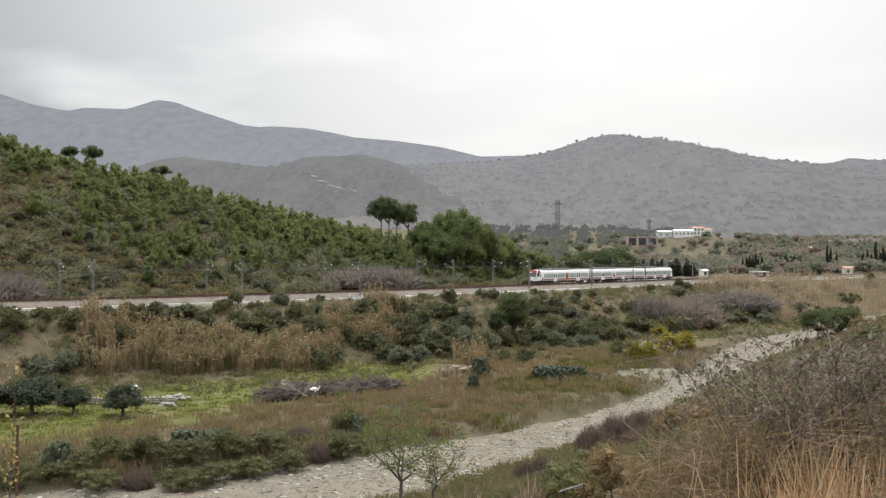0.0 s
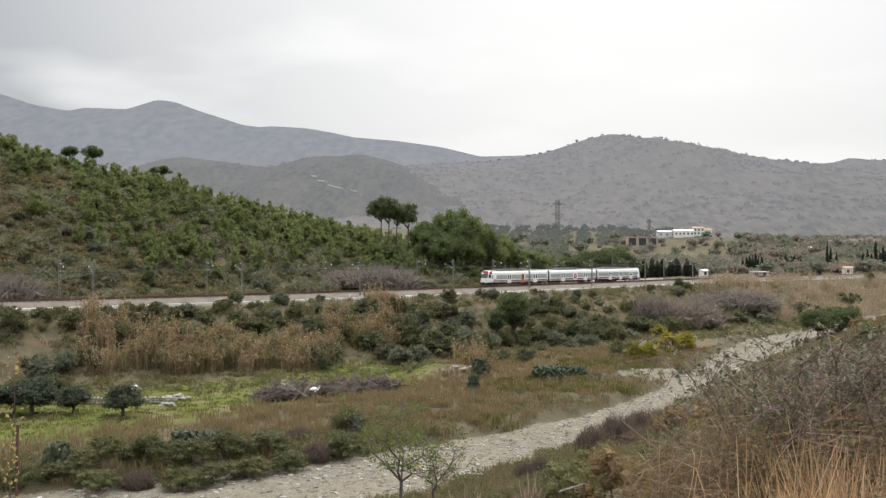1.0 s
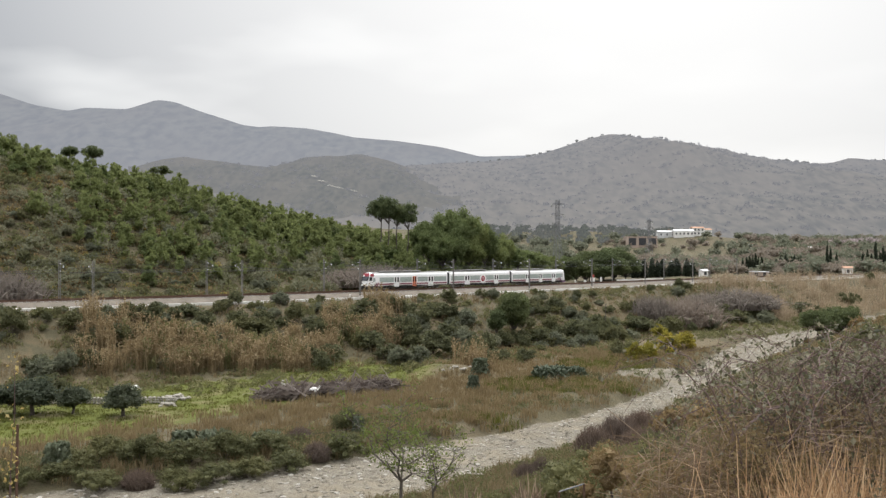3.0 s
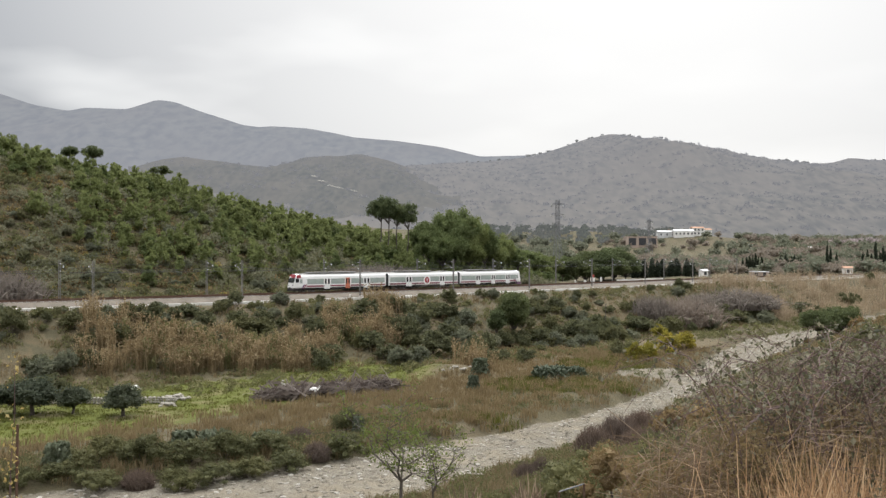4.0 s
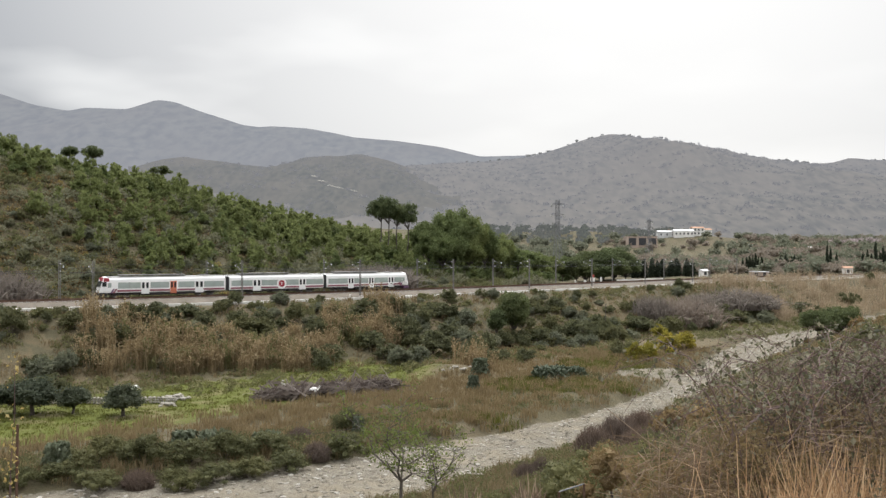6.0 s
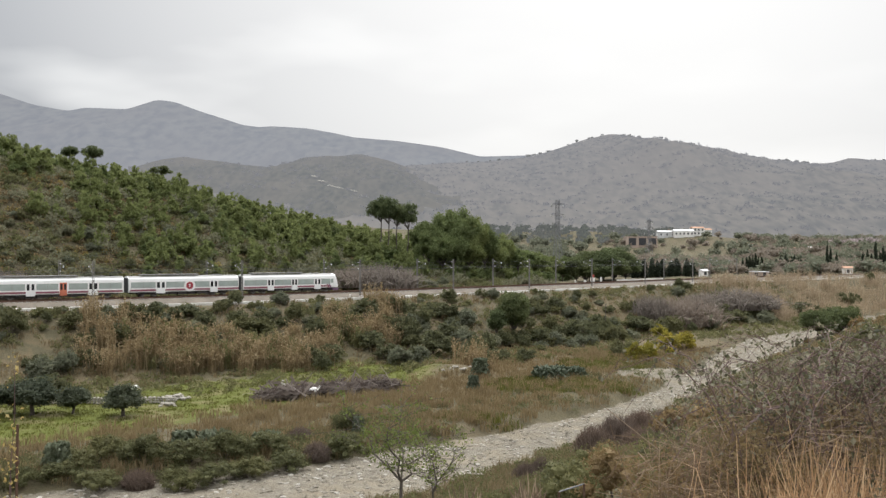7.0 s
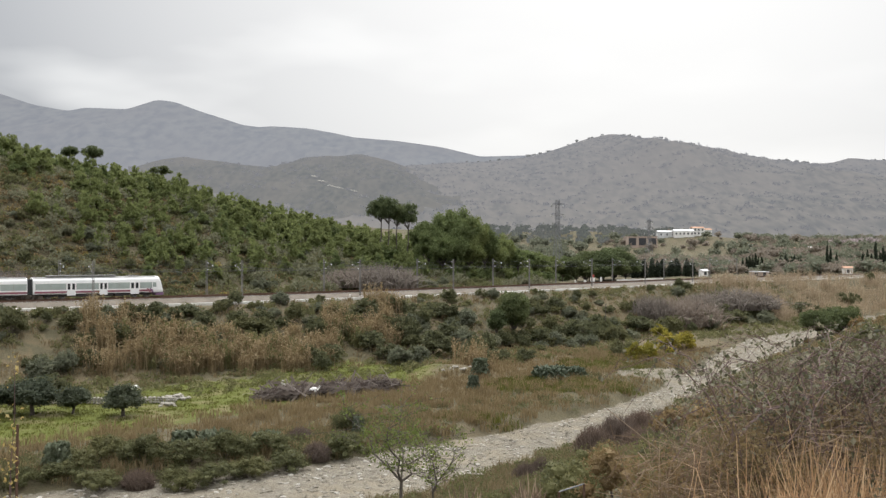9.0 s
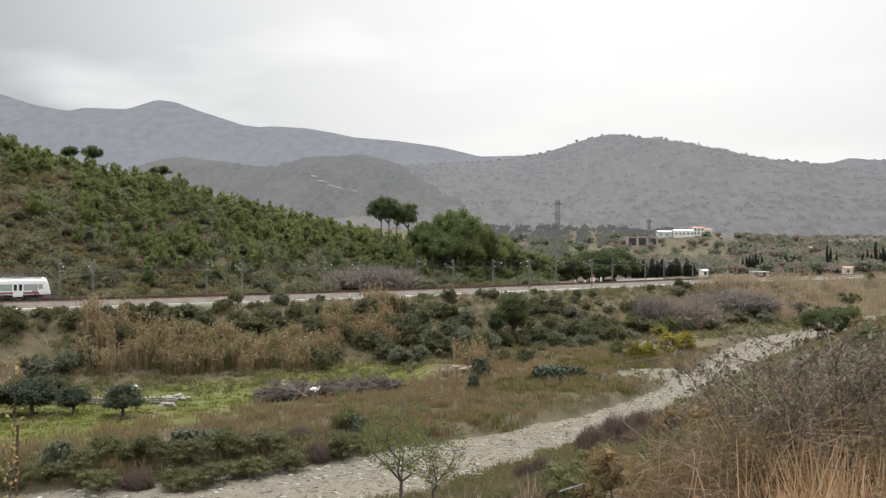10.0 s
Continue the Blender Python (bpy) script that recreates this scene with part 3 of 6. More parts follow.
def mast(side):
    """A lattice-braced catenary mast with its arm, stay and insulators. The arm reaches over the nearer track."""
    m = thing("catenary_mast", "grey steel catenary mast with bracket arm beside the track", "mast", "masts along the line")
    bm = bmesh.new()
    for dx in (-0.15, 0.15):
        box(bm, dx - 0.05, dx + 0.05, -0.10, 0.10, -0.6, 7.5, 0.008)
    for k in range(9):
        z = -0.2 + k * 0.85
        a = 0.14 if k % 2 else -0.14
        tube(bm, [(a, 0, z), (-a, 0, z + 0.85)], [0.025, 0.025], 5)
    part("post", bm, M_GALV, m)
    bm = bmesh.new()
    box(bm, -0.35, 0.35, -0.35, 0.35, -1.7, -0.55, 0.05)
    part("footing", bm, M_CONCRETE, m)
    bm = bmesh.new()
    tube(bm, [(0, 0, 5.2), (0, side * 2.9, 6.5)], [0.045, 0.04], 6)
    tube(bm, [(0, 0, 6.9), (0, side * 2.9, 6.55)], [0.03, 0.03], 6)
    tube(bm, [(0, side * 0.8, 5.5), (0, side * 3.3, 5.45)], [0.03, 0.025], 6)
    part("bracket_arm", bm, M_GALV, m)
    for y, z in ((0.5, 6.84), (0.55, 5.45)):
        bm = bmesh.new()
        for k in range(4):
            tube(bm, [(0, side * (y + k * 0.09), z), (0, side * (y + k * 0.09 + 0.05), z)], [0.09, 0.06], 8)
        part("insulator", bm, M_CERAMIC, m)
    bm = bmesh.new()
    tube(bm, [(0, side * 2.9, 6.5), (0, side * 2.9, 6.15)], [0.12, 0.09], 8)
    part("hanging_insulator", bm, M_CERAMIC, m)
    return m


mast_near, mast_far = mast(1), mast(-1)
NEAR_MASTS = (-134, -104.5, -75.5, -46.2, -17.0, 11.8, 40.8, 69.8, 99.0, 129, 160)
FAR_MASTS = (-138, -108, -78.8, -48.8, -19.2, 9.8, 38.5, 67.0, 97.2, 128.8, 160)
for proto, spots, p in ((mast_near, NEAR_MASTS, -7.4), (mast_far, FAR_MASTS, 3.4)):
    for i, s in enumerate(spots):
        q, h = on_track(s, p, -0.3)
        m = Matrix.Translation(q) @ Matrix.Rotation(h, 4, "Z")
        if i == 0:
            proto.matrix_basis = m
        else:
            copy_thing(proto, m)


def wires():
    w = thing("overhead_wires", "thin overhead contact and carrier wires of the railway", "overhead wire")
    for p, z, sag in ((0.3, 5.2, 0.0), (0.3, 6.2, 0.7), (-4.5, 5.2, 0.0), (-4.5, 6.2, 0.7), (-7.4, 7.1, 0.5)):
        bm = bmesh.new()
        pts = []
        for a, b in zip(NEAR_MASTS, NEAR_MASTS[1:]):
            for k in range(4):
                f = k / 4
                q, _ = on_track(a + (b - a) * f, p, z - 0.3 - sag * 4 * f * (1 - f))
                pts.append(q)
        tube(bm, pts, [0.028] * len(pts), 4)
        part("wire", bm, M_UNDER_WIRE, w)


M_UNDER_WIRE = surface("dark_wire", (0.05, 0.05, 0.05), (0.09, 0.09, 0.09), 2.0, 0.6, 0.5, 0.0)
wires()


# ---------------------------------------------------------------- the train
M_WHITE = surface("white_train_paint", (0.72, 0.71, 0.685), (0.80, 0.79, 0.765), 0.8, 0.4, 0, 0.05, 0.005, 9.0)
M_ROOF = surface("grey_roof_paint", (0.14, 0.135, 0.125), (0.25, 0.24, 0.225), 0.9, 0.6, 0, 0.1, 0.01, 7.0)
M_RED = surface("red_train_paint", (0.25, 0.022, 0.035), (0.34, 0.036, 0.05), 1.0, 0.4, 0, 0.05, 0.005, 12.0)
M_ORANGE = surface("orange_door_paint", (0.46, 0.13, 0.07), (0.56, 0.18, 0.10), 1.0, 0.45, 0, 0.05, 0.005, 12.0)
M_STRIPE = surface("plum_stripe_paint", (0.2, 0.06, 0.08), (0.27, 0.095, 0.115), 1.0, 0.45, 0, 0.05, 0.005, 12.0)
M_VIOLET = surface("violet_paint", (0.13, 0.065, 0.13), (0.19, 0.1, 0.18), 1.0, 0.45, 0, 0.05, 0.005, 12.0)
M_UNDER = surface("dark_undergear", (0.018, 0.016, 0.015), (0.045, 0.04, 0.036), 1.5, 0.8, 0.2, 0.3, 0.02, 10.0)
M_STEEL = surface("worn_steel", (0.20, 0.19, 0.18), (0.36, 0.34, 0.32), 3.0, 0.45, 0.8, 0.1, 0.003, 25.0)
M_RUBBER = surface("black_rubber", (0.012, 0.012, 0.012), (0.03, 0.03, 0.03), 3.0, 0.8, 0, 0.3, 0.02, 20.0)


def painted_sky_glass():
    m, t, b = material("sky_painted_window_glass")
    v = place(t)
    # green-grey glass, its base colour paled by a painted sky reflection
    c = mixed(t, noise_at(t, v, 0.7, 2), (0.26, 0.3, 0.275), (0.42, 0.465, 0.43))
    t.links.new(c, b.inputs["Base Color"])
    b.inputs["Roughness"].default_value = 0.08
    b.inputs["Specular IOR Level"].default_value = 0.9
    return m


M_GLASS = painted_sky_glass()
M_DARK_GLASS = surface("dark_windscreen", (0.015, 0.016, 0.018), (0.04, 0.042, 0.045), 1.0, 0.12, 0, 0.0)


def section(w, z0, z1, roof):
    """Half-round-shouldered cross-section of a coach body."""
    pts = [(-w * 0.94, z0), (-w, z0 + 0.35), (-w, z1 - 0.7), (-w * 0.96, z1 - 0.25), (-w * 0.78, z1), (-w * 0.45, roof - 0.06), (0, roof)]
    return pts + [(-y, z) for y, z in pts[-2::-1]]


def loft(bm, rings):
    vs = [[bm.verts.new(q) for q in ring] for ring in rings]
    n = len(vs[0])
    for a, b in zip(vs, vs[1:]):
        for j in range(n):
            bm.faces.new((a[j], b[j], b[(j + 1) % n], a[(j + 1) % n]))
    bm.faces.new(vs[0])
    bm.faces.new(vs[-1][::-1])
    bmesh.ops.recalc_face_normals(bm, faces=bm.faces)
    return vs


def bogie(car, x):
    bm = bmesh.new()
    for y in (-1.0, 1.0):
        box(bm, x - 1.9, x + 1.9, y - 0.09, y + 0.09, 0.42, 0.72, 0.03)
        for dx in (-1.25, 1.25):
            box(bm, x + dx - 0.22, x + dx + 0.22, y - 0.16, y + 0.16, 0.30, 0.66, 0.03)
            tube(bm, [(x + dx + 0.45, y, 0.55), (x + dx + 0.45, y, 0.95)], [0.09, 0.09], 8)
    box(bm, x - 0.35, x + 0.35, -1.1, 1.1, 0.45, 0.9, 0.04)
    b = part("bogie", bm, M_UNDER, car)
    for dx in (-1.25, 1.25):
        bm = bmesh.new()
        for y in (-0.76, 0.76):
            tube(bm, [(x + dx, y - 0.07, 0.44), (x + dx, y + 0.07, 0.44)], [0.44, 0.44], 18)
            tube(bm, [(x + dx, y + 0.05 * (1 if y < 0 else -1), 0.44), (x + dx, y + 0.10 * (1 if y < 0 else -1), 0.44)], [0.48, 0.48], 18)
        tube(bm, [(x + dx, -0.8, 0.44), (x + dx, 0.8, 0.44)], [0.08, 0.08], 8)
        part("wheelset", bm, M_STEEL, b)


def rail_car(label, length, cab, doors, spans, orange=(), emblem=(), seed=1):
    """One coach. x runs along it; the viewer's side is -y. cab: -1 at the front end, 1 at the rear, 0 none."""
    w, z0, z1, roof = 1.45, 0.92, 3.76, 4.08
    h = length / 2
    car = thing("rail_car", label, "train car", "coaches of the train")
    bm = bmesh.new()
    sec = section(w, z0, z1, roof)
    x0, x1 = -h, h
    rings = []
    if cab < 0:
        for dx, k, lift in ((0.0, 0.80, 0.55), (0.35, 0.93, 0.25), (1.1, 1.0, 0.0)):
            rings.append([(x0 + dx + (0.0 if z < 2.0 else (z - 2.0) * 0.42 * (1 - dx / 1.1)), y * k, min(z, roof - lift * 0.35)) for y, z in sec])
        rings.append([(x1, y, z) for y, z in sec])
    elif cab > 0:
        rings.append([(x0, y, z) for y, z in sec])
        for dx, k, lift in ((1.1, 1.0, 0.0), (0.35, 0.93, 0.25), (0.0, 0.80, 0.55)):
            rings.append([(x1 - dx - (0.0 if z < 2.0 else (z - 2.0) * 0.42 * (1 - dx / 1.1)), y * k, min(z, roof - lift * 0.35)) for y, z in sec])
    else:
        rings = [[(x0, y, z) for y, z in sec], [(x1, y, z) for y, z in sec]]
    loft(bm, rings)
    part("body", bm, M_WHITE, car)
    # roof skin with its long duct and boxes
    bm = bmesh.new()
    a, b = x0 + (1.5 if cab < 0 else 0.1), x1 - (1.5 if cab > 0 else 0.1)
    loft(bm, [[(x, y * 1.004, z + 0.012) for y, z in sec[4:-4]] for x in (a, b)])
    part("roof", bm, M_ROOF, car, "dull grey roof")
    bm = bmesh.new()
    r = random.Random(seed)
    box(bm, a + 2.5, a + 2.5 + length * 0.52, -0.75, 0.75, roof + 0.12, roof + 0.34, 0.05)
    for k in range(5):
        x = a + 3.0 + k * length * 0.12
        box(bm, x, x + 0.12, -0.55, 0.55, roof - 0.05, roof + 0.13)
    box(bm, b - 5.2, b - 3.2, -0.6, 0.6, roof - 0.05, roof + 0.18, 0.04)
    part("roof_duct", bm, M_ROOF, car, "long raised grey roof duct")
    for side in (-1, 1):
        y = side * (w + 0.004)
        lo, hi = sorted((y, side * (w + 0.022)))
        for xa, xb in spans:
            bm = bmesh.new()
            box(bm, x0 + xa, x0 + xb, lo, hi, 1.72, 2.88, 0.006)
            band = part("window_band", bm, M_GLASS, car, "long grey-green window band")
            n = max(1, round((xb - xa) / 2.4))
            for k in range(n + 1):
                x = x0 + xa + (xb - xa) * k / n
                bm = bmesh.new()
                lo2, hi2 = sorted((side * (w + 0.018), side * (w + 0.03)))
                box(bm, x - 0.03, x + 0.03, lo2, hi2, 1.70, 2.90)
                part("mullion", bm, M_WHITE if k in (0, n) else M_STEEL, band)
            bm = bmesh.new()
            lo3, hi3 = sorted((side * (w + 0.002), side * (w + 0.012)))
            box(bm, x0 + xa - 0.1, x0 + xb + 0.1, lo3, hi3, 1.12, 1.46)
            part("stripe", bm, M_STRIPE, car, "plum stripe")
        for xa, xb in list(doors) + list(orange):
            paint = M_ORANGE if (xa, xb) in orange else M_WHITE
            bm = bmesh.new()
            lo4, hi4 = sorted((side * (w - 0.02), side * (w + 0.035)))
            box(bm, x0 + xa, x0 + xb, lo4, hi4, 0.62, 3.05, 0.02)
            d = part("door", bm, paint, car, "orange door" if paint is M_ORANGE else "")
            m = (xa + xb) / 2
            for c in (m - (xb - xa) * 0.26, m + (xb - xa) * 0.26):
                bm = bmesh.new()
                lo5, hi5 = sorted((side * (w + 0.034), side * (w + 0.05)))
                box(bm, x0 + c - (xb - xa) * 0.15, x0 + c + (xb - xa) * 0.15, lo5, hi5, 1.72, 2.85, 0.006)
                part("door_window", bm, M_DARK_GLASS, d)
        for x, rad in emblem:
            for name, k, paint, off in (("emblem_disc", 1.0, M_WHITE, 0.030), ("emblem_ring", 0.62, M_RED, 0.042), ("emblem_bar", 0.0, M_WHITE, 0.054)):
                bm = bmesh.new()
                if k:
                    tube(bm, [(x0 + x, side * w, 2.05), (x0 + x, side * (w + off), 2.05)], [rad * k, rad * k], 28)
                else:
                    lo6, hi6 = sorted((side * w, side * (w + off)))
                    box(bm, x0 + x - 0.09, x0 + x + 0.09, lo6, hi6, 1.72, 2.38)
                    box(bm, x0 + x - 0.25, x0 + x + 0.25, lo6, hi6, 2.24, 2.34)
                part(name, bm, paint, car)
    # undergear
    bm = bmesh.new()
    r = random.Random(seed + 5)
    x = x0 + 6.4
    while x < x1 - 7.0:
        l = r.uniform(0.9, 2.4)
        box(bm, x, x + l, -1.25, 1.25, 0.30 + r.uniform(0, 0.15), 0.82, 0.03)
        x += l + r.uniform(0.1, 0.5)
    box(bm, x0 + 0.8, x1 - 0.8, -1.1, 1.1, 0.66, 0.80)
    part("undergear", bm, M_UNDER, car, "dark boxes under the floor")
    for x in (x0 + 4.2, x1 - 4.2):
        bogie(car, x)
    if cab:
        e, s = (x0, 1) if cab < 0 else (x1, -1)

        def slab(name, pts, mat, label="", grow=0.03, parent=car):
            bm = bmesh.new()
            f = bm.faces.new([bm.verts.new(q) for q in pts])
            ext = bmesh.ops.extrude_face_region(bm, geom=[f])
            for v in ext["geom"]:
                if isinstance(v, bmesh.types.BMVert):
                    v.co.x -= s * grow
            bmesh.ops.recalc_face_normals(bm, faces=bm.faces)
            return part(name, bm, mat, parent, label)
        if cab < 0:
            slab("cab_brow", [(e + s * 0.62, -1.12, 3.2), (e + s * 0.62, 1.12, 3.2), (e + s * 0.80, 0.95, 3.92), (e + s * 0.80, -0.95, 3.92)], M_RED, "red brow over the windscreen", 0.05)
        else:
            slab("cab_brow", [(e + s * 0.66, -1.12, 3.35), (e + s * 0.66, 1.12, 3.35), (e + s * 0.80, 0.95, 3.85), (e + s * 0.80, -0.95, 3.85)], M_WHITE, "", 0.05)
        slab("windscreen", [(e + s * 0.10, -1.16, 2.15), (e + s * 0.10, 1.16, 2.15), (e + s * 0.56, 1.10, 3.2), (e + s * 0.56, -1.10, 3.2)], M_DARK_GLASS, "dark raked windscreen", 0.05)
        for y in (-0.85, 0.85):
            bm = bmesh.new()
            box(bm, *sorted((e - s * 0.03, e + s * 0.05)), y - 0.2, y + 0.2, 1.45, 1.65, 0.02)
            part("headlight", bm, M_STEEL, car)
        bm = bmesh.new()
        box(bm, *sorted((e - s * 0.12, e + s * 1.5)), -1.2, 1.2, 0.25, 0.8, 0.08)
        part("bumper_skirt", bm, M_UNDER if cab < 0 else M_VIOLET, car, "low skirt under the cab")
        bm = bmesh.new()
        tube(bm, [(e - s * 0.45, 0, 0.95), (e + s * 0.3, 0, 0.95)], [0.16, 0.12], 10)
        part("coupler", bm, M_UNDER, car)
        for side in (-1, 1):
            bm = bmesh.new()
            lo, hi = sorted((side * (w + 0.002), side * (w + 0.02)))
            box(bm, *sorted((e + s * 1.45, e + s * 2.15)), lo, hi, 1.95, 2.85, 0.02)
            part("cab_window", bm, M_GLASS, car)
            for nm, xa, xb, za, zb, paint in (("cab_cheek", 0.72, 1.75, 3.1, 3.82, M_RED), ("cab_side_glass", 0.45, 1.25, 2.15, 3.05, M_DARK_GLASS)) if cab < 0 else ():
                bm = bmesh.new()
                lo7, hi7 = sorted((side * (w * 0.9), side * (w + 0.012)))
                box(bm, *sorted((e + s * xa, e + s * xb)), lo7, hi7, za, zb, 0.03)
                part(nm, bm, paint, car)
            for k, paint in ((0, M_VIOLET), (0.5, M_STRIPE)):
                bm = bmesh.new()
                xa = e + s * (1.9 + k)
                vs = [bm.verts.new((xa + s * dx, yy, z)) for yy in (lo, hi) for dx, z in ((0, 0.85), (0.35, 0.85), (0.95, 1.7), (0.6, 1.7))]
                bmesh.ops.convex_hull(bm, input=vs)
                part("slanted_mark", bm, paint, car)
    if cab <= 0:
        bm = bmesh.new()
        box(bm, x1, x1 + 0.83, -1.3, 1.3, 0.9, 3.75, 0.06)
        part("gangway", bm, M_RUBBER, car, "black gangway bellows")
    if cab == 0:
        bm = bmesh.new()
        for sgn in (-1, 1):
            tube(bm, [(4 + sgn * 0.4, -0.5, roof + 0.1), (5.2, -0.45, roof + 0.55), (4.2, -0.6, roof + 1.18)], [0.03] * 3, 5)
            tube(bm, [(4 + sgn * 0.4, 0.5, roof + 0.1), (5.2, 0.45, roof + 0.55), (4.2, 0.6, roof + 1.18)], [0.03] * 3, 5)
        tube(bm, [(4.2, -0.9, roof + 1.1), (4.2, -0.6, roof + 1.2), (4.2, 0.6, roof + 1.2), (4.2, 0.9, roof + 1.1)], [0.03] * 4, 5)
        part("pantograph", bm, M_UNDER, car, "raised current collector")
    return car


CAR_A = rail_car("white driving rail coach with red brow and orange door", 25.75, -1, [(8.0, 9.6), (19.1, 20.9)], [(3.4, 7.9), (9.8, 13.7), (15.5, 19.0), (21.0, 25.4)], orange=[(13.9, 15.2)], seed=3)
CAR_B = rail_car("white middle rail coach with round red emblem", 23.3, 0, [(5.5, 7.4), (16.9, 18.6)], [(0.4, 5.4), (7.5, 11.6), (13.4, 16.8), (18.7, 23.2)], emblem=[(12.5, 1.2)], seed=5)
CAR_C = rail_car("white rear driving rail coach with plum stripe", 24.45, 1, [(6.0, 7.6), (12.0, 13.5), (17.9, 19.6)], [(0.4, 5.9), (7.7, 11.9), (13.6, 17.8), (19.7, 22.2)], seed=8)
TRAIN = [(CAR_A, 0.0, 25.75), (CAR_B, 26.6, 23.3), (CAR_C, 50.75, 24.45)]


# ---------------------------------------------------------------- plants
def stem(bm, rng, base, tip, r0, r1, bends=3, wob=0.12, sides=6):
    pts, n = [], bends + 1
    for k in range(n + 1):
        f = k / n
        q = Vector(base).lerp(Vector(tip), f)
        j = wob * math.sin(math.pi * f)
        pts.append(q + Vector((rng.normal() * j, rng.normal() * j, 0)))
    tube(bm, pts, [r0 + (r1 - r0) * k / n for k in range(n + 1)], sides)
    return pts


class Kind:
    """Plants of one kind: a few shapes, each built once with trunk and crown, and then copied."""

    def __init__(self, shapes, size=None):
        self.shapes, self.used, self.size = shapes, [False] * len(shapes), size

    def put(self, x, y, wide=1.0, tall=1.0, turn=0.0, pick=0, z=None, sink=0.05):
        k = pick % len(self.shapes)
        m = Matrix.Translation((x, y, (zg(x, y) if z is None else z) - sink)) @ Matrix.Rotation(turn, 4, "Z") @ Matrix.Diagonal((wide, wide, tall, 1))
        if self.size:
            m = m @ Matrix.Diagonal((self.size, self.size, self.size, 1))
        if self.used[k]:
            # the copy takes over the first plant's scale: undo it where the kind has a size of its own
            first = self.shapes[k].scale
            return copy_thing(self.shapes[k], m @ Matrix.Diagonal((1 / first.x, 1 / first.y, 1 / first.z, 1)) if self.size else m)
        self.used[k] = True
        self.shapes[k].matrix_basis = m
        return self.shapes[k]


def young_pine(label, seed, h, w):
    r = np.random.default_rng(seed)
    t = thing("young_pine", label, "pine tree", "pines on the hillside")
    bm = bmesh.new()
    stem(bm, r, (0, 0, -0.4), (0, 0, h * 0.95), 0.13, 0.03, 4, 0.1)
    blobs = []
    for k in range(22):
        f = r.uniform(0.10, 0.97)
        a = r.uniform(0, 2 * math.pi)
        reach = w * (1 - f) ** 0.75 * r.uniform(0.5, 1.0) + 0.1
        q = (math.cos(a) * reach, math.sin(a) * reach, h * f)
        if k % 3 == 0:
            tube(bm, [(0, 0, h * f * 0.9), q], [0.05, 0.02], 4)
        s = (0.42 + 0.55 * (1 - f)) * r.uniform(0.8, 1.25)
        blobs.append((*q, s, s, s * 1.05))
    part("trunk", bm, M_BARK, t)
    v, f = tufts(r, blobs, 36, 0.3, 1.9, 0.9)
    mesh_part("crown", link_mesh("crown", v, f, M_PINE), t)
    return t


def broad_pine(label, seed, h, crown_w, crown_h, n, mat, lean=0.0, size=1.0):
    """A stone pine: bare trunk, forked limbs, and a wide crown of clumps."""
    r = np.random.default_rng(seed)
    t = thing("stone_pine", label, "pine tree", "tall pines")
    bm = bmesh.new()
    fork = h - crown_h * 0.95
    stem(bm, r, (0, 0, -0.5), (lean, 0, fork), 0.24, 0.15, 4, 0.15, 8)
    blobs = crown_blobs(r, n, crown_w / 2, crown_w / 2, crown_h / 2, h - crown_h / 2, size)
    blobs = [(x + lean, y, z, a, b, c) for x, y, z, a, b, c in blobs]
    for q in blobs[::3]:
        stem(bm, r, (lean, 0, fork - 0.1), q[:3], 0.10, 0.03, 2, 0.2, 5)
    part("trunk", bm, M_BARK, t)
    v, f = tufts(r, blobs, 30, 0.3, 1.5, 0.6)
    mesh_part("crown", link_mesh("crown", v, f, mat), t)
    return t


def shrub(name, label, category, seed, w, h, n, mat, size, tuft, density=20, group="", stems=5):
    r = np.random.default_rng(seed)
    t = thing(name, label, category, group)
    bm = bmesh.new()
    blobs = []
    for k in range(n):
        a, d = r.uniform(0, 2 * math.pi), math.sqrt(r.uniform(0, 1)) * w / 2 * 0.8
        top = h * (1 - 0.55 * (d / (w / 2)) ** 2)
        z = r.uniform(0.22, 0.86) * top
        s = size * r.uniform(0.7, 1.25)
        blobs.append((math.cos(a) * d, math.sin(a) * d, z, s, s, s * 0.85))
    for k in range(stems):
        q = blobs[k]
        stem(bm, r, (r.normal() * 0.12, r.normal() * 0.12, -0.3), q[:3], 0.06, 0.02, 2, 0.1, 5)
    part("stem", bm, M_BARK, t)
    v, f = tufts(r, blobs, density, tuft, 1.5, 0.4)
    mesh_part("foliage", link_mesh("foliage", v, f, mat), t)
    return t


def twiggy(name, label, seed, w, h, n, mat, group=""):
    """A leafless thicket: many fine forked twigs."""
    r = np.random.default_rng(seed)
    t = thing(name, label, "bare shrub", group)
    bm = bmesh.new()
    for k in range(9):
        a = r.uniform(0, 2 * math.pi)
        stem(bm, r, (r.normal() * w * 0.12, r.normal() * w * 0.12, -0.3), (math.cos(a) * w * 0.3, math.sin(a) * w * 0.3, h * r.uniform(0.5, 0.8)), 0.05, 0.015, 3, 0.12, 4)
    part("stems", bm, M_BARK, t)
    v, f = blades(r, n, (w * 0.42, w * 0.42), h, 0.03, 0.22)
    d = np.hypot(v[:, 0], v[:, 1]) / (w * 0.5)
    v[:, 2] *= np.clip(1.05 - 0.55 * d ** 2, 0.2, 1)
    mesh_part("brushwood", link_mesh("brushwood", v, f, mat), t)
    return t


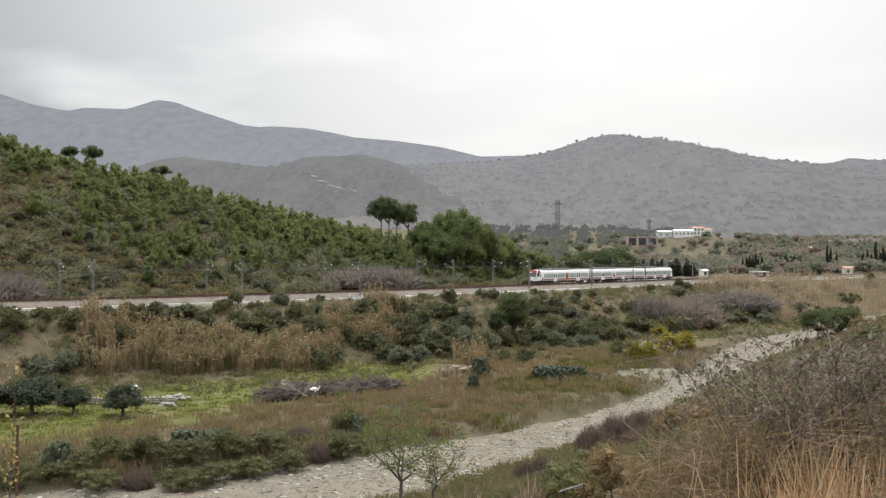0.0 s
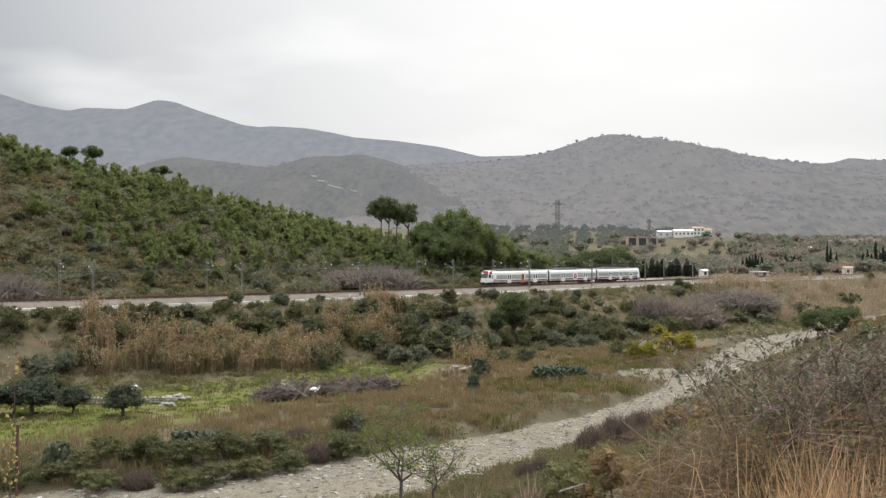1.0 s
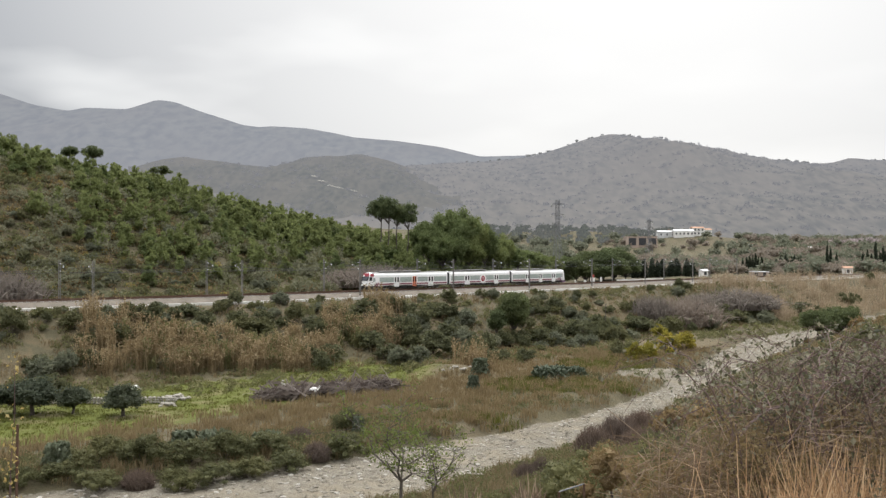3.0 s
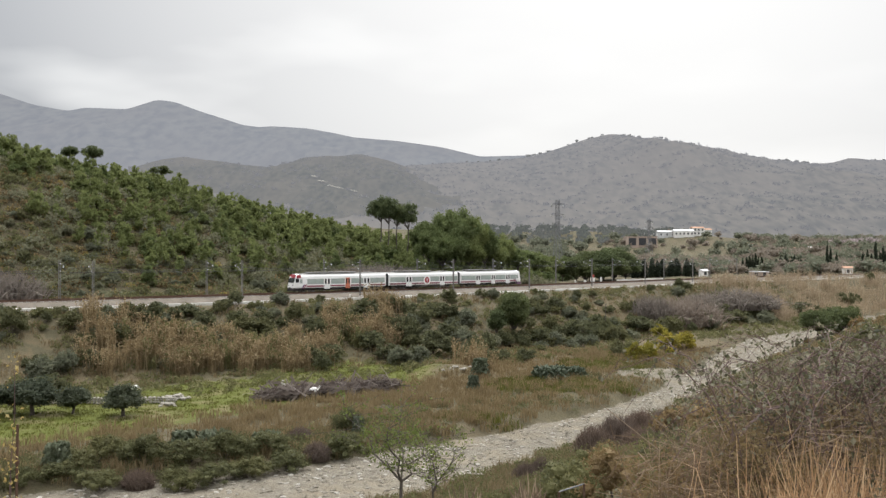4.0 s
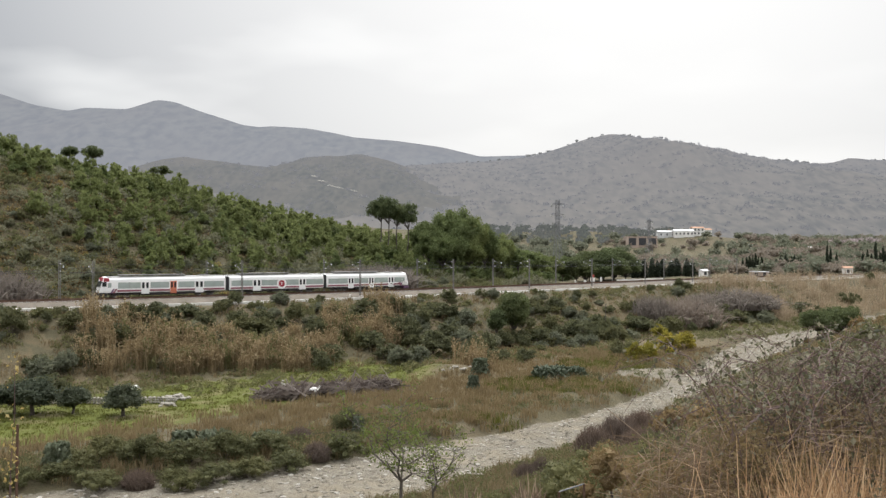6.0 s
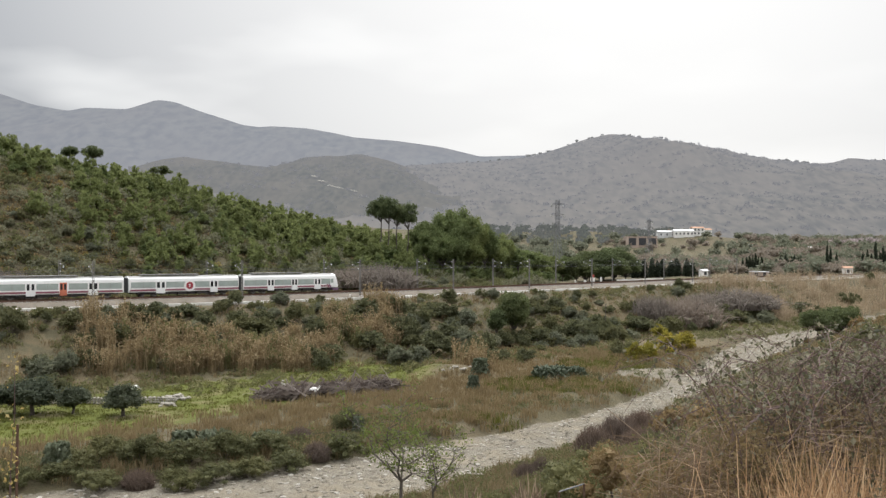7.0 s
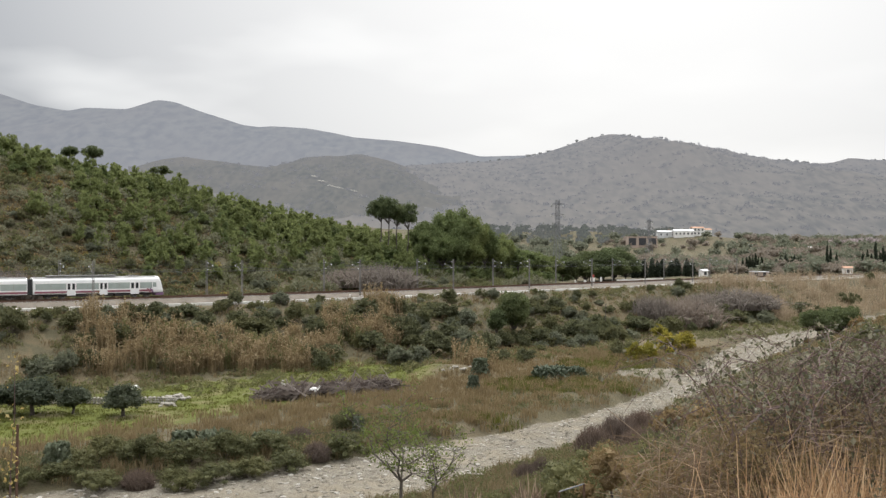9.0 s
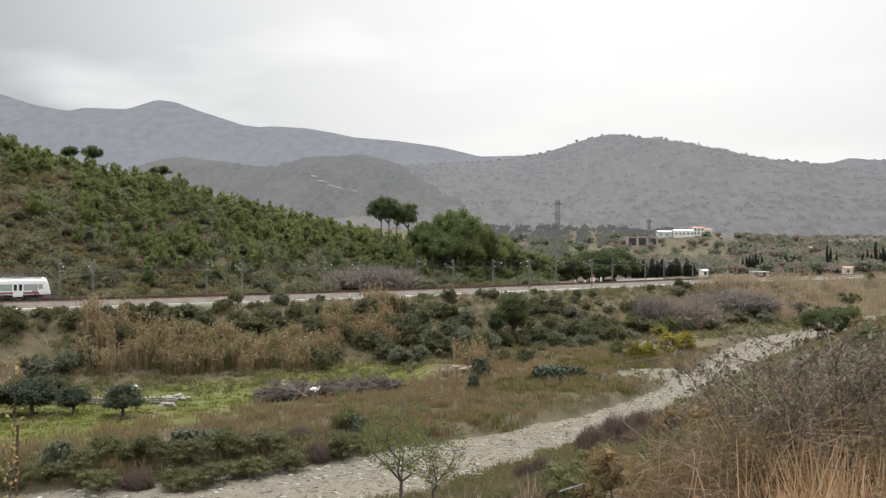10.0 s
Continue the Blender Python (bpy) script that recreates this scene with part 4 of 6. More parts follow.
PINES = Kind([young_pine("young green pine standing on the hillside", 11 + k, h, w) for k, (h, w) in enumerate(((6.5, 1.9), (7.5, 2.1), (5.6, 1.9), (8.2, 2.3), (6.0, 2.2)))])
ROUND = Kind([shrub("hillside_bush", "rounded grey-green bush on the hillside", "bush", 31 + k, w, h, n, M_OLIVE, 0.85, 0.42, 17, "bushes on the hillside") for k, (w, h, n) in enumerate(((5.0, 3.6, 20), (4.2, 3.0, 16), (6.0, 4.2, 26)))], 0.72)
DARK = Kind([shrub("bank_bush", "dark green bush on the railway bank", "bush", 51 + k, w, h, n, M_BUSH, 0.62, 0.32, 26, "bushes on the bank") for k, (w, h, n) in enumerate(((5.0, 4.0, 30), (4.0, 4.2, 24), (6.0, 3.6, 34)))], 0.74)
SCRUB = Kind([shrub("scrub_bush", "olive-green scrub bush with small leaves", "bush", 71 + k, w, h, n, M_SCRUB, 0.5, 0.26, 26, "scrub bushes") for k, (w, h, n) in enumerate(((3.0, 1.8, 18), (3.6, 2.2, 22), (2.6, 1.6, 16)))])
HEATH = Kind([shrub("heather_bush", "brown-green heath bush on dry ground", "bush", 81 + k, w, h, n, M_HEATH, 0.5, 0.26, 24, "heath bushes") for k, (w, h, n) in enumerate(((3.0, 1.6, 18), (3.6, 2.0, 22)))])
GREYS = Kind([twiggy("bare_thicket", "leafless grey thicket beside the line", 91 + k, 5.0, 3.6, 900, M_BARE, "bare thickets") for k in range(2)])
STONE = Kind([broad_pine("tall dark stone pine on the ridge", 101 + k, h, w, c, n, M_DARKPINE, l, s) for k, (h, w, c, n, l, s) in enumerate(((17.6, 9.2, 8.0, 28, 0.7, 1.1), (17.4, 10.2, 7.6, 30, -0.7, 1.15), (8.5, 6.0, 3.0, 26, 0.2, 0.95)))])
BROADP = Kind([broad_pine("broad green pine behind the line", 121 + k, h, w, c, n, M_PINE, 0.1, s) for k, (h, w, c, n, s) in enumerate(((11.5, 9.4, 9.4, 74, 1.3), (10.0, 9.0, 8.4, 66, 1.3)))])


def hillside():
    r = np.random.default_rng(3)
    n = 0
    for _ in range(4000):
        s, p = r.uniform(-135, 92), r.uniform(10, 96)
        q, _h = on_track(s, p)
        # the wood fills the upper slope to the right, and thins out to the scrub
        wood = sstep(s + p * 0.55, -82, -34) * sstep(p - 0.0, 10, 26 + 22 * (s < -10))
        wood *= 1 - sstep(s, 70, 95)
        if s < -60:
            wood *= sstep(p, 44, 60) * sstep(s, -98, -80)
        if r.uniform() > wood:
            continue
        PINES.put(q.x, q.y, r.uniform(0.7, 1.05), r.uniform(0.52, 0.9) * (1.15 if s > 0 else 1.0), r.uniform(0, 6.28), n)
        n += 1
        if n >= 285:
            break
    n = 0
    for _ in range(2600):
        s, p = r.uniform(-125, 70), r.uniform(7.5, 62)
        keep = (1 - sstep(p, 30, 60)) * (0.35 + 0.65 * sstep(s, -105, -55)) * (1 - 0.4 * sstep(s, 5, 40))
        if r.uniform() > keep:
            continue
        q, _h = on_track(s, p)
        k = r.uniform(0.5, 1.0)
        (ROUND if r.uniform() < 0.72 else DARK).put(q.x, q.y, k, k * r.uniform(0.85, 1.15), r.uniform(0, 6.28), n)
        n += 1
        if n >= 250:
            break


hillside()


def scatter_stuff(name, label, category, seed, spots, make, mat, shapes=14, lo=0.75, hi=1.25, zs=None):
    """Plants that nobody could count, joined into one thing."""
    r = np.random.default_rng(seed)
    xs, ys = np.array([a for a, b in spots]), np.array([b for a, b in spots])
    zs = ground_z(xs, ys) if zs is None else zs
    kinds = [make(r) for _ in range(shapes)]
    vs, fs, base = [], [], 0
    for x, y, z in zip(xs, ys, zs):
        v, f = kinds[r.integers(shapes)]
        a, k = r.uniform(0, 6.283), r.uniform(lo, hi)
        c, s = math.cos(a) * k, math.sin(a) * k
        vs.append(np.stack([v[:, 0] * c - v[:, 1] * s + x, v[:, 0] * s + v[:, 1] * c + y, v[:, 2] * k + z], 1))
        fs.append(f + base)
        base += len(v)
    ob = new(name, link_mesh(name, np.concatenate(vs), np.concatenate(fs), mat))
    return tagged(ob, label, category, kind="stuff")


def spots_on_line(seed, n, s0, s1, p0, p1, keep=None):
    r, out = np.random.default_rng(seed), []
    while len(out) < n:
        s, p = r.uniform(s0, s1), r.uniform(p0, p1)
        if keep is None or r.uniform() < keep(s, p):
            q, _ = on_track(s, p)
            out.append((q.x, q.y))
    return out


def low_clump(size, tuft, dens):
    def make(r):
        k = r.uniform(0.6, 1.35)
        s = size * k
        return tufts(r, [(0, 0, s * 0.4, s, s * r.uniform(0.8, 1.2), s * 0.7), (r.normal() * s * 0.7, r.normal() * s * 0.7, s * 0.3, s * 0.6, s * 0.6, s * 0.5)], dens, tuft, 1.5, 0.5, False)
    return make


scatter_stuff("hillside_scrub", "low olive-green scrub covering the hillside", "scrub", 21, spots_on_line(21, 4200, -150, 60, 6, 90), low_clump(1.05, 0.42, 8), M_SCRUB)
scatter_stuff("hillside_heath", "low brown and ochre heath on the hillside", "heath", 22, spots_on_line(22, 1700, -150, 40, 6, 90, lambda s, p: 1 - 0.8 * float(sstep(s, -70, 10))), low_clump(0.95, 0.38, 9), M_HEATH)

scatter_stuff("hillside_gorse", "small ochre gorse and dry grass over the open slope", "gorse", 24, spots_on_line(24, 650, -150, 0, 6, 90, lambda s, p: 1 - 0.9 * float(sstep(s, -75, -20))), low_clump(0.7, 0.3, 15), M_GORSE)
scatter_stuff("hillside_maquis", "rounded grey-green maquis shrubs between the pines", "scrub", 25, spots_on_line(25, 620, -130, 75, 6, 70), low_clump(1.7, 0.48, 8), M_OLIVE)


def pine_clump(r):
    h, w = r.uniform(4.5, 6.5), r.uniform(1.4, 2.0)
    blobs = []
    for k in range(11):
        f = r.uniform(0.06, 0.97)
        a, reach = r.uniform(0, 6.283), w * (1 - f) ** 0.75 * r.uniform(0.4, 0.95) + 0.1
        s = (0.45 + 0.6 * (1 - f)) * r.uniform(0.8, 1.2)
        blobs.append((math.cos(a) * reach, math.sin(a) * reach, h * f, s, s, s))
    return tufts(r, blobs, 12, 0.46, 1.9, 0.9)


def in_wood(s, p):
    return float(sstep(s + p * 0.6, -70, -30) * sstep(p, 12, 34) * (1 - sstep(s, 70, 90)))


scatter_stuff("pine_wood", "dense wood of young green pines on the hill", "pine wood", 23, spots_on_line(23, 560, -110, 90, 14, 98, in_wood), pine_clump, M_PINE, 10, 0.7, 1.15)

# tall pines that stand out on the ridge and behind the line
for x, y, w, t, k in ((-18.8, 279, 1.0, 1.08, 0), (-16.4, 277, 0.95, 1.0, 0), (-13.6, 280, 1.0, 1.04, 1), (-10.8, 278, 0.95, 1.0, 0)):
    STONE.put(x, y, w, t, k * 1.7, k)
for x, y, w, t, k in ((-6.0, 284, 1.0, 1.2, 0), (-2.4, 281, 1.15, 1.5, 1), (1.6, 283, 1.15, 1.36, 0), (5.2, 282, 1.15, 1.26, 1), (9.0, 284, 1.15, 1.34, 0), (12.5, 288, 1.0, 1.2, 0), (18.5, 300, 0.9, 0.85, 1), (24.0, 304, 0.85, 0.68, 0), (-4.0, 276, 1.0, 0.9, 0), (3.5, 277, 1.0, 0.9, 1), (8.0, 279, 1.0, 0.9, 0), (0.0, 274, 0.95, 0.8, 1), (15.0, 292, 1.0, 0.8, 1),
                      (21.5, 312, 0.9, 0.72, 1), (28.5, 318, 0.95, 0.7, 0), (33.0, 322, 0.9, 0.62, 1), (37.5, 328, 0.9, 0.66, 0), (42.0, 334, 0.9, 0.6, 1)):
    BROADP.put(x, y, w, t, k * 2.1 + x, k)
DARKP = Kind([broad_pine("broad dark pine standing behind the line", 125 + k, h, w, c, n, M_DARKPINE, 0.1, s) for k, (h, w, c, n, s) in enumerate(((11.5, 9.4, 9.4, 74, 1.3), (10.0, 9.0, 8.4, 66, 1.3)))])
for x, y, w, t, k in ((46.5, 331, 1.2, 1.06, 1), (51.5, 335, 1.25, 1.1, 0), (56.5, 333, 1.25, 1.12, 1), (61.0, 338, 1.2, 1.06, 0), (65.5, 341, 1.05, 0.98, 1), (49.5, 329, 1.1, 0.7, 0), (54.5, 329, 1.1, 0.75, 1), (60.0, 333, 1.1, 0.7, 0)):
    DARKP.put(x, y, w, t, k * 2.1 + x, k, sink=1.2)
STONE.put(-93, 252, 0.95, 1.0, 0.3, 2)
STONE.put(-100, 254, 0.9, 0.85, 1.3, 2)
for _k, (x, y, t) in enumerate(((-23, 272, 1.15), (-20, 270, 1.0), (-17.5, 272, 1.2), (-14.5, 270, 1.1), (-12, 273, 1.25), (-9, 271, 1.1), (-26, 270, 0.95), (-7, 274, 1.2))):
    PINES.put(x, y, 1.2, t, x, _k)
STONE.put(-80, 268, 0.7, 0.45, 2.3, 1)

# ---- the bank below the line
BANK = [(-70.6, 155.3, 6.5, 5.5), (-62.7, 161.2, 5.3, 4.0), (-67.2, 164.6, 2.9, 2.2), (-55.4, 168.7, 6.6, 4.4), (-54.6, 161.2, 5.8, 4.0), (-47.5, 175.9, 5.2, 2.7), (-34.0, 177.3, 7.0, 4.4), (-29.0, 185.6, 4.4, 5.1), (-24.0, 184.1, 6.6, 4.4), (-15.9, 196.7, 7.0, 5.3), (-10.9, 205.0, 7.3, 4.4), (-5.1, 202.5, 8.4, 5.4), (0.7, 209.3, 6.8, 4.5), (-2.1, 187.2, 8.5, 6.5), (-7.8, 192.7, 7.1, 6.9), (-14.1, 184.1, 7.7, 4.4), (-20.6, 174.4, 6.2, 4.1), (7.9, 195.1, 7.0, 5.8), (31.7, 220.9, 9.2, 5.9), (21.3, 209.3, 6.2, 4.7)]
BANK_FAR = [(39.9, 222.8, 8.0, 5.3), (57.5, 243.0, 8.7, 5.8), (71.1, 265.1, 9.5, 6.3), (35.6, 189.5, 6.8, 4.5), (85.2, 277.5, 9.9, 5.0), (98.2, 291.7, 10.4, 4.5), (10.4, 181.8, 6.5, 3.2), (15.8, 181.8, 5.4, 3.2), (49.6, 241.0, 8.6, 5.2), (38.4, 234.1, 7.0, 5.0), (-10.5, 178.8, 6.4, 4.3), (-5.2, 179.6, 5.3, 3.8), (1.9, 200.8, 7.2, 4.8), (-19.2, 185.6, 4.4, 4.0), (-27.3, 173.7, 5.2, 3.5), (-38.9, 179.6, 5.3, 2.8), (81.2, 281.0, 8.4, 5.0), (117.9, 311.7, 11.1, 5.6), (147.9, 347.1, 10.3, 6.2), (174.2, 388.3, 6.0, 5.1)]
SHAPE = ((5.0, 4.0), (4.0, 4.2), (6.0, 3.6))
for i, (x, y, w, h) in enumerate(BANK + BANK_FAR):
    k = (i * 7) % 3
    DARK.put(x, y, 1.25 * w / SHAPE[k][0], 1.2 * h / SHAPE[k][1], i * 1.3, k)
rb = np.random.default_rng(29)
for i in range(430):
    s, p = rb.uniform(-95, 118), rb.uniform(-43, -12)
    if s < -25 and p < -25 and rb.uniform() < 0.75:
        continue
    if rb.uniform() > (0.95 if -12 < s < 45 else 0.85 if s < -12 else 0.5) or (p > -24 and s > 38 and rb.uniform() < 0.7):
        continue
    q, _ = on_track(s, p)
    k = rb.uniform(0.75, 1.5) * (1.0 if p < -20 else 0.8)
    (DARK, ROUND, DARK, SCRUB, ROUND)[i % 5].put(q.x, q.y, k, k * 0.95, rb.uniform(0, 6.28), i)
BANK_PINE = Kind([broad_pine("dark bushy pine on the railway bank", 137, 10.5, 8.4, 9.4, 64, M_DARKPINE, 0.1, 1.2)])
BANK_PINE.put(15.5, 210.5, 1.0, 1.05, 0.4, 0)
BANK_PINE.put(11.8, 208.0, 0.62, 0.6, 1.9, 0)
for x, y, w, h in ((56.1, 257.6, 13.8, 6.0), (75.1, 279.8, 13.3, 5.0), (-16.5, 239, 9.0, 3.6), (-23.0, 235, 7.0, 3.2), (-84.0, 181.1, 6.5, 3.7), (91.0, 296.5, 12.3, 4.3), (66, 262, 9, 4.5)):
    GREYS.put(x, y, w / 5.0, h / 3.6, x, int(abs(x)))
ROUND.put(-59.2, 149.0, 1.2, 1.42, 0.5, 0)


def reed_clump(h, n, wide):
    """Canes with drooping leaves and a feathery head each."""
    def make(r):
        hh = h * r.uniform(0.6, 1.15)
        v, q = blades(r, n, (wide, wide), hh, 0.04, 0.12, 0.2)
        tops = v.reshape(n, 6, 3)
        vs, qs, base = [v], [q], len(v)
        for share, lo, hi, size in ((3, 0.35, 1.0, 0.5), (2, 0.9, 1.05, 0.42)):
            for _ in range(share):
                f = r.uniform(lo, hi, (n, 1))
                p = tops[:, 0] * (1 - f) + tops[:, 4] * f
                a = r.normal(size=(n, 3)) * np.array([1, 1, 0.5]) + np.array([0, 0, 0.5])
                a = a / np.linalg.norm(a, axis=1, keepdims=True) * size * r.uniform(0.6, 1.2, (n, 1))
                b = np.cross(a, r.normal(size=(n, 3)))
                b = b / np.linalg.norm(b, axis=1, keepdims=True) * 0.09
                vs.append(np.stack([p, p + a * 0.5 + b, p + a, p + a * 0.5 - b], 1).reshape(-1, 3))
                qs.append(np.arange(n * 4).reshape(n, 4) + base)
                base += n * 4
        return np.concatenate(vs), np.concatenate(qs)
    return make


def on_ground(seed, n, boxes):
    r, out = np.random.default_rng(seed), []
    tot = sum(b[4] for b in boxes)
    for cx, cy, rx, ry, share in boxes:
        for _ in range(int(n * share / tot)):
            a, d = r.uniform(0, 6.283), math.sqrt(r.uniform(0, 1))
            out.append((cx + math.cos(a) * d * rx, cy + math.sin(a) * d * ry))
    return out


scatter_stuff("bank_reeds", "tall dry tan reeds growing on the railway bank", "reeds", 41, on_ground(41, 330, [(-55, 155, 4, 5, 1), (-46, 160, 7, 6, 4), (-38, 164, 7, 6, 4), (-30, 167, 6, 5, 3), (-57, 163, 8, 4, 1.5), (-20, 186, 5, 6, 1.5), (-11, 192, 4, 6, 1.2), (-13, 205, 5, 4, 0.8), (-24, 176, 5, 5, 1), (5, 164, 4, 3, 0.7)]), reed_clump(4.0, 22, 1.0), M_REED)
scatter_stuff("green_reeds", "green cane shoots among the dry reeds", "reeds", 49, on_ground(49, 150, [(-46, 161, 8, 6, 4), (-38, 166, 8, 5, 4), (-30, 169, 6, 5, 3), (-20, 187, 6, 6, 2)]), reed_clump(3.4, 16, 0.8), M_SCRUB)
scatter_stuff("valley_reeds", "broad bed of dry tan reeds up the valley", "reeds", 42, spots_on_line(42, 520, 118, 330, -44, -11), reed_clump(3.6, 20, 1.9), M_PALE_REED)
scatter_stuff("bank_grass", "dry tufted grass and weeds on the slope", "grass", 43, spots_on_line(43, 1800, -110, 170, -42, -10.5), lambda r: blades(r, 16, (0.8, 0.8), r.uniform(0.5, 1.1), 0.05, 0.25), M_DRYGRASS)
scatter_stuff("bank_scrub", "low scrub on the slope under the line", "scrub", 44, spots_on_line(44, 1700, -110, 170, -55, -12), low_clump(0.85, 0.32, 14), M_SCRUB)

# ---- the valley floor
def valley_spots(seed, n, x0, x1, y0, y1, keep):
    r, out = np.random.default_rng(seed), []
    for _ in range(30000):
        x, y = r.uniform(x0, x1), r.uniform(y0, y1)
        if r.uniform() < keep(x, y):
            out.append((x, y))
            if len(out) >= n:
                break
    return out


def river_gap(x, y, lo, hi):
    d = float(off_river(np.array([x]), np.array([y]))[0])
    return lo < d < hi


def fieldish(x, y):
    return float(np.clip(1.5 * hill(x, y, -48, 118, 15) + 1.5 * hill(x, y, -32, 138, 13) + 1.5 * hill(x, y, -14, 162, 13), 0, 1))


scatter_stuff("river_bank_grass", "dry and green tufts between river and field", "grass", 45, valley_spots(45, 2600, -62, 66, 80, 205, lambda x, y: (0.9 - 0.9 * fieldish(x, y)) * river_gap(x, y, 9.8, 52) * (hill(x, y, 37, 163, 7) < 0.35) * (hill(x, y, 1, 161, 6) < 0.5) * (0.55 if x > 8 else 1.0)), lambda r: blades(r, 26, (0.9, 0.9), r.uniform(0.5, 1.3), 0.035, 0.22), M_DRYGRASS)
scatter_stuff("river_bank_scrub", "low green scrub along the river bank", "scrub", 46, valley_spots(46, 1000, -62, -2, 78, 118, lambda x, y: (0.9 - 0.9 * fieldish(x, y)) * river_gap(x, y, 9.6, 21)) + valley_spots(50, 160, -5, 44, 100, 175, lambda x, y: 0.6 * river_gap(x, y, 10, 24)), low_clump(0.6, 0.13, 46), M_SAGE)
scatter_stuff("field_grass", "short fresh green grass of the field", "grass", 47, valley_spots(47, 1500, -75, 8, 100, 182, lambda x, y: fieldish(x, y) ** 2 * 0.9 * river_gap(x, y, 14, 80)), lambda r: blades(r, 14, (0.6, 0.6), r.uniform(0.12, 0.3), 0.03, 0.3), M_GRASS)
scatter_stuff("green_tufts", "fresh green weeds on the river terrace", "grass", 48, on_ground(48, 900, [(18, 147, 12, 8, 5), (30, 176, 9, 9, 3), (4, 118, 5, 3, 1), (40, 190, 8, 8, 2), (71, 112, 7, 7, 3)]), lambda r: blades(r, 30, (0.9, 0.9), r.uniform(0.3, 0.7), 0.035, 0.3), M_GRASS)
BANKTWIG = Kind([twiggy("brown_thicket", "brown leafless shrub on the near river bank", 95 + k, 4.2, 2.8, 1500, M_BARE_BROWN, "brown shrubs by the river") for k in range(2)])
SAGE = Kind([shrub("sage_bush", "low sage-green bush with fine leaves by the river", "bush", 75 + k, w, h, n, M_SAGE, 0.36, 0.085, 190, "sage bushes") for k, (w, h, n) in enumerate(((3.0, 1.6, 34), (3.6, 1.9, 40)))])
LOW = [(-38.2, 85.1, 3.0, 1.5), (-35.2, 86.6, 3.1, 1.3), (-31.4, 85.8, 3.6, 1.5), (-28.4, 87.6, 3.6, 1.6), (-24.5, 86.9, 3.1, 1.6), (-21.4, 89.1, 3.2, 1.6), (-18.6, 91.0, 3.2, 1.6), (-15.9, 94.0, 3.4, 1.7), (-13.1, 98.0, 3.5, 1.7), (-10.4, 100.1, 3.6, 2.0), (-29.0, 91.4, 3.8, 2.2), (-33.1, 92.1, 3.3, 2.0), (-21.7, 94.8, 3.4, 2.0), (-15.8, 104.3, 3.9, 2.0), (-10.9, 108.3, 3.0, 2.3), (-35.2, 89.1, 3.2, 1.6), (-18.1, 96.8, 4.0, 1.7), (-25.1, 92.9, 3.3, 1.7)]
for i, (x, y, w, h) in enumerate(LOW):
    (BANKTWIG if i % 5 == 3 else SAGE).put(x, y + 1.0, w / (2.5 if i % 5 != 3 else 4.4), h / (1.35 if i % 5 != 3 else 2.6), i * 1.7, i)


def opuntia(label, seed, w, h, n):
    """A prickly pear: flat oval pads set edge on edge, each pad a rounded disc."""
    r = np.random.default_rng(seed)
    t = thing("prickly_pear", label, "cactus", "cacti by the river")
    rows = []
    for k in range(n):
        f = r.uniform(0, 1) ** 0.8
        a, d = r.uniform(0, 6.283), math.sqrt(r.uniform(0, 1)) * w / 2 * (1 - 0.35 * f)
        rows.append(pose(math.cos(a) * d, math.sin(a) * d, f * (h - 0.4) + 0.15, r.normal() * 28 + 90, r.normal() * 22, r.uniform(0, 360)))
    bm = bmesh.new()
    for m in rows:
        res = bmesh.ops.create_icosphere(bm, subdivisions=1, radius=1.0)
        k = r.uniform(0.8, 1.25)
        bmesh.ops.transform(bm, matrix=m @ Matrix.Diagonal((0.19 * k, 0.27 * k, 0.05, 1)), verts=res["verts"])
    part("cactus_body", bm, M_CACTUS, t)["kind"] = "stuff"
    return t


CACTI = Kind([opuntia("grey-green prickly pear clump near the river", 61, 3.4, 3.0, 330), opuntia("broad grey-green prickly pear clump", 62, 4.4, 2.4, 340)])
for x, y, w, t, k in ((-36.3, 89.5, 0.95, 0.95, 0), (-26.5, 97.5, 1.2, 0.85, 0), (-23.8, 99.0, 1.0, 0.9, 1), (-18.9, 102.0, 0.9, 0.75, 1), (17.5, 154, 1.7, 1.15, 1), (6.1, 155.3, 1.1, 1.1, 0), (22, 158, 1.0, 0.9, 1), (-9.6, 107.5, 0.55, 0.8, 0), (4.5, 141, 0.7, 0.9, 0)):
    CACTI.put(x, y, w, t, x, k)
BROOM = Kind([shrub("broom_bush", "yellow-green broom bush by the river path", "bush", 64, 3.4, 2.8, 20, M_YELLOW, 0.55, 0.28, 24, "broom bushes")])
for x, y, w, t in ((36.3, 178.8, 1.2, 1.3), (39.0, 181, 1.0, 1.0), (46.5, 198, 1.5, 1.2), (51.0, 200, 1.3, 1.1), (52.6, 232, 1.2, 1.0)):
    BROOM.put(x, y, w, t, x, 0)


def olive(label, seed):
    r = np.random.default_rng(seed)
    t = thing("olive_tree", label, "olive tree", "olive trees in the field")
    bm = bmesh.new()
    stem(bm, r, (0, 0, -0.3), (0.08, 0, 1.25), 0.19, 0.13, 3, 0.06, 8)
    blobs = crown_blobs(r, 40, 2.05, 2.05, 1.6, 2.3, 0.62)
    for q in blobs[::4]:
        stem(bm, r, (0.08, 0, 1.2), q[:3], 0.08, 0.02, 2, 0.1, 5)
    part("trunk", bm, M_BARK, t)
    v, f = tufts(r, blobs, 46, 0.2, 1.8, 0.2)
    mesh_part("crown", link_mesh("crown", v, f, M_BUSH_OLIVE), t)
    return t


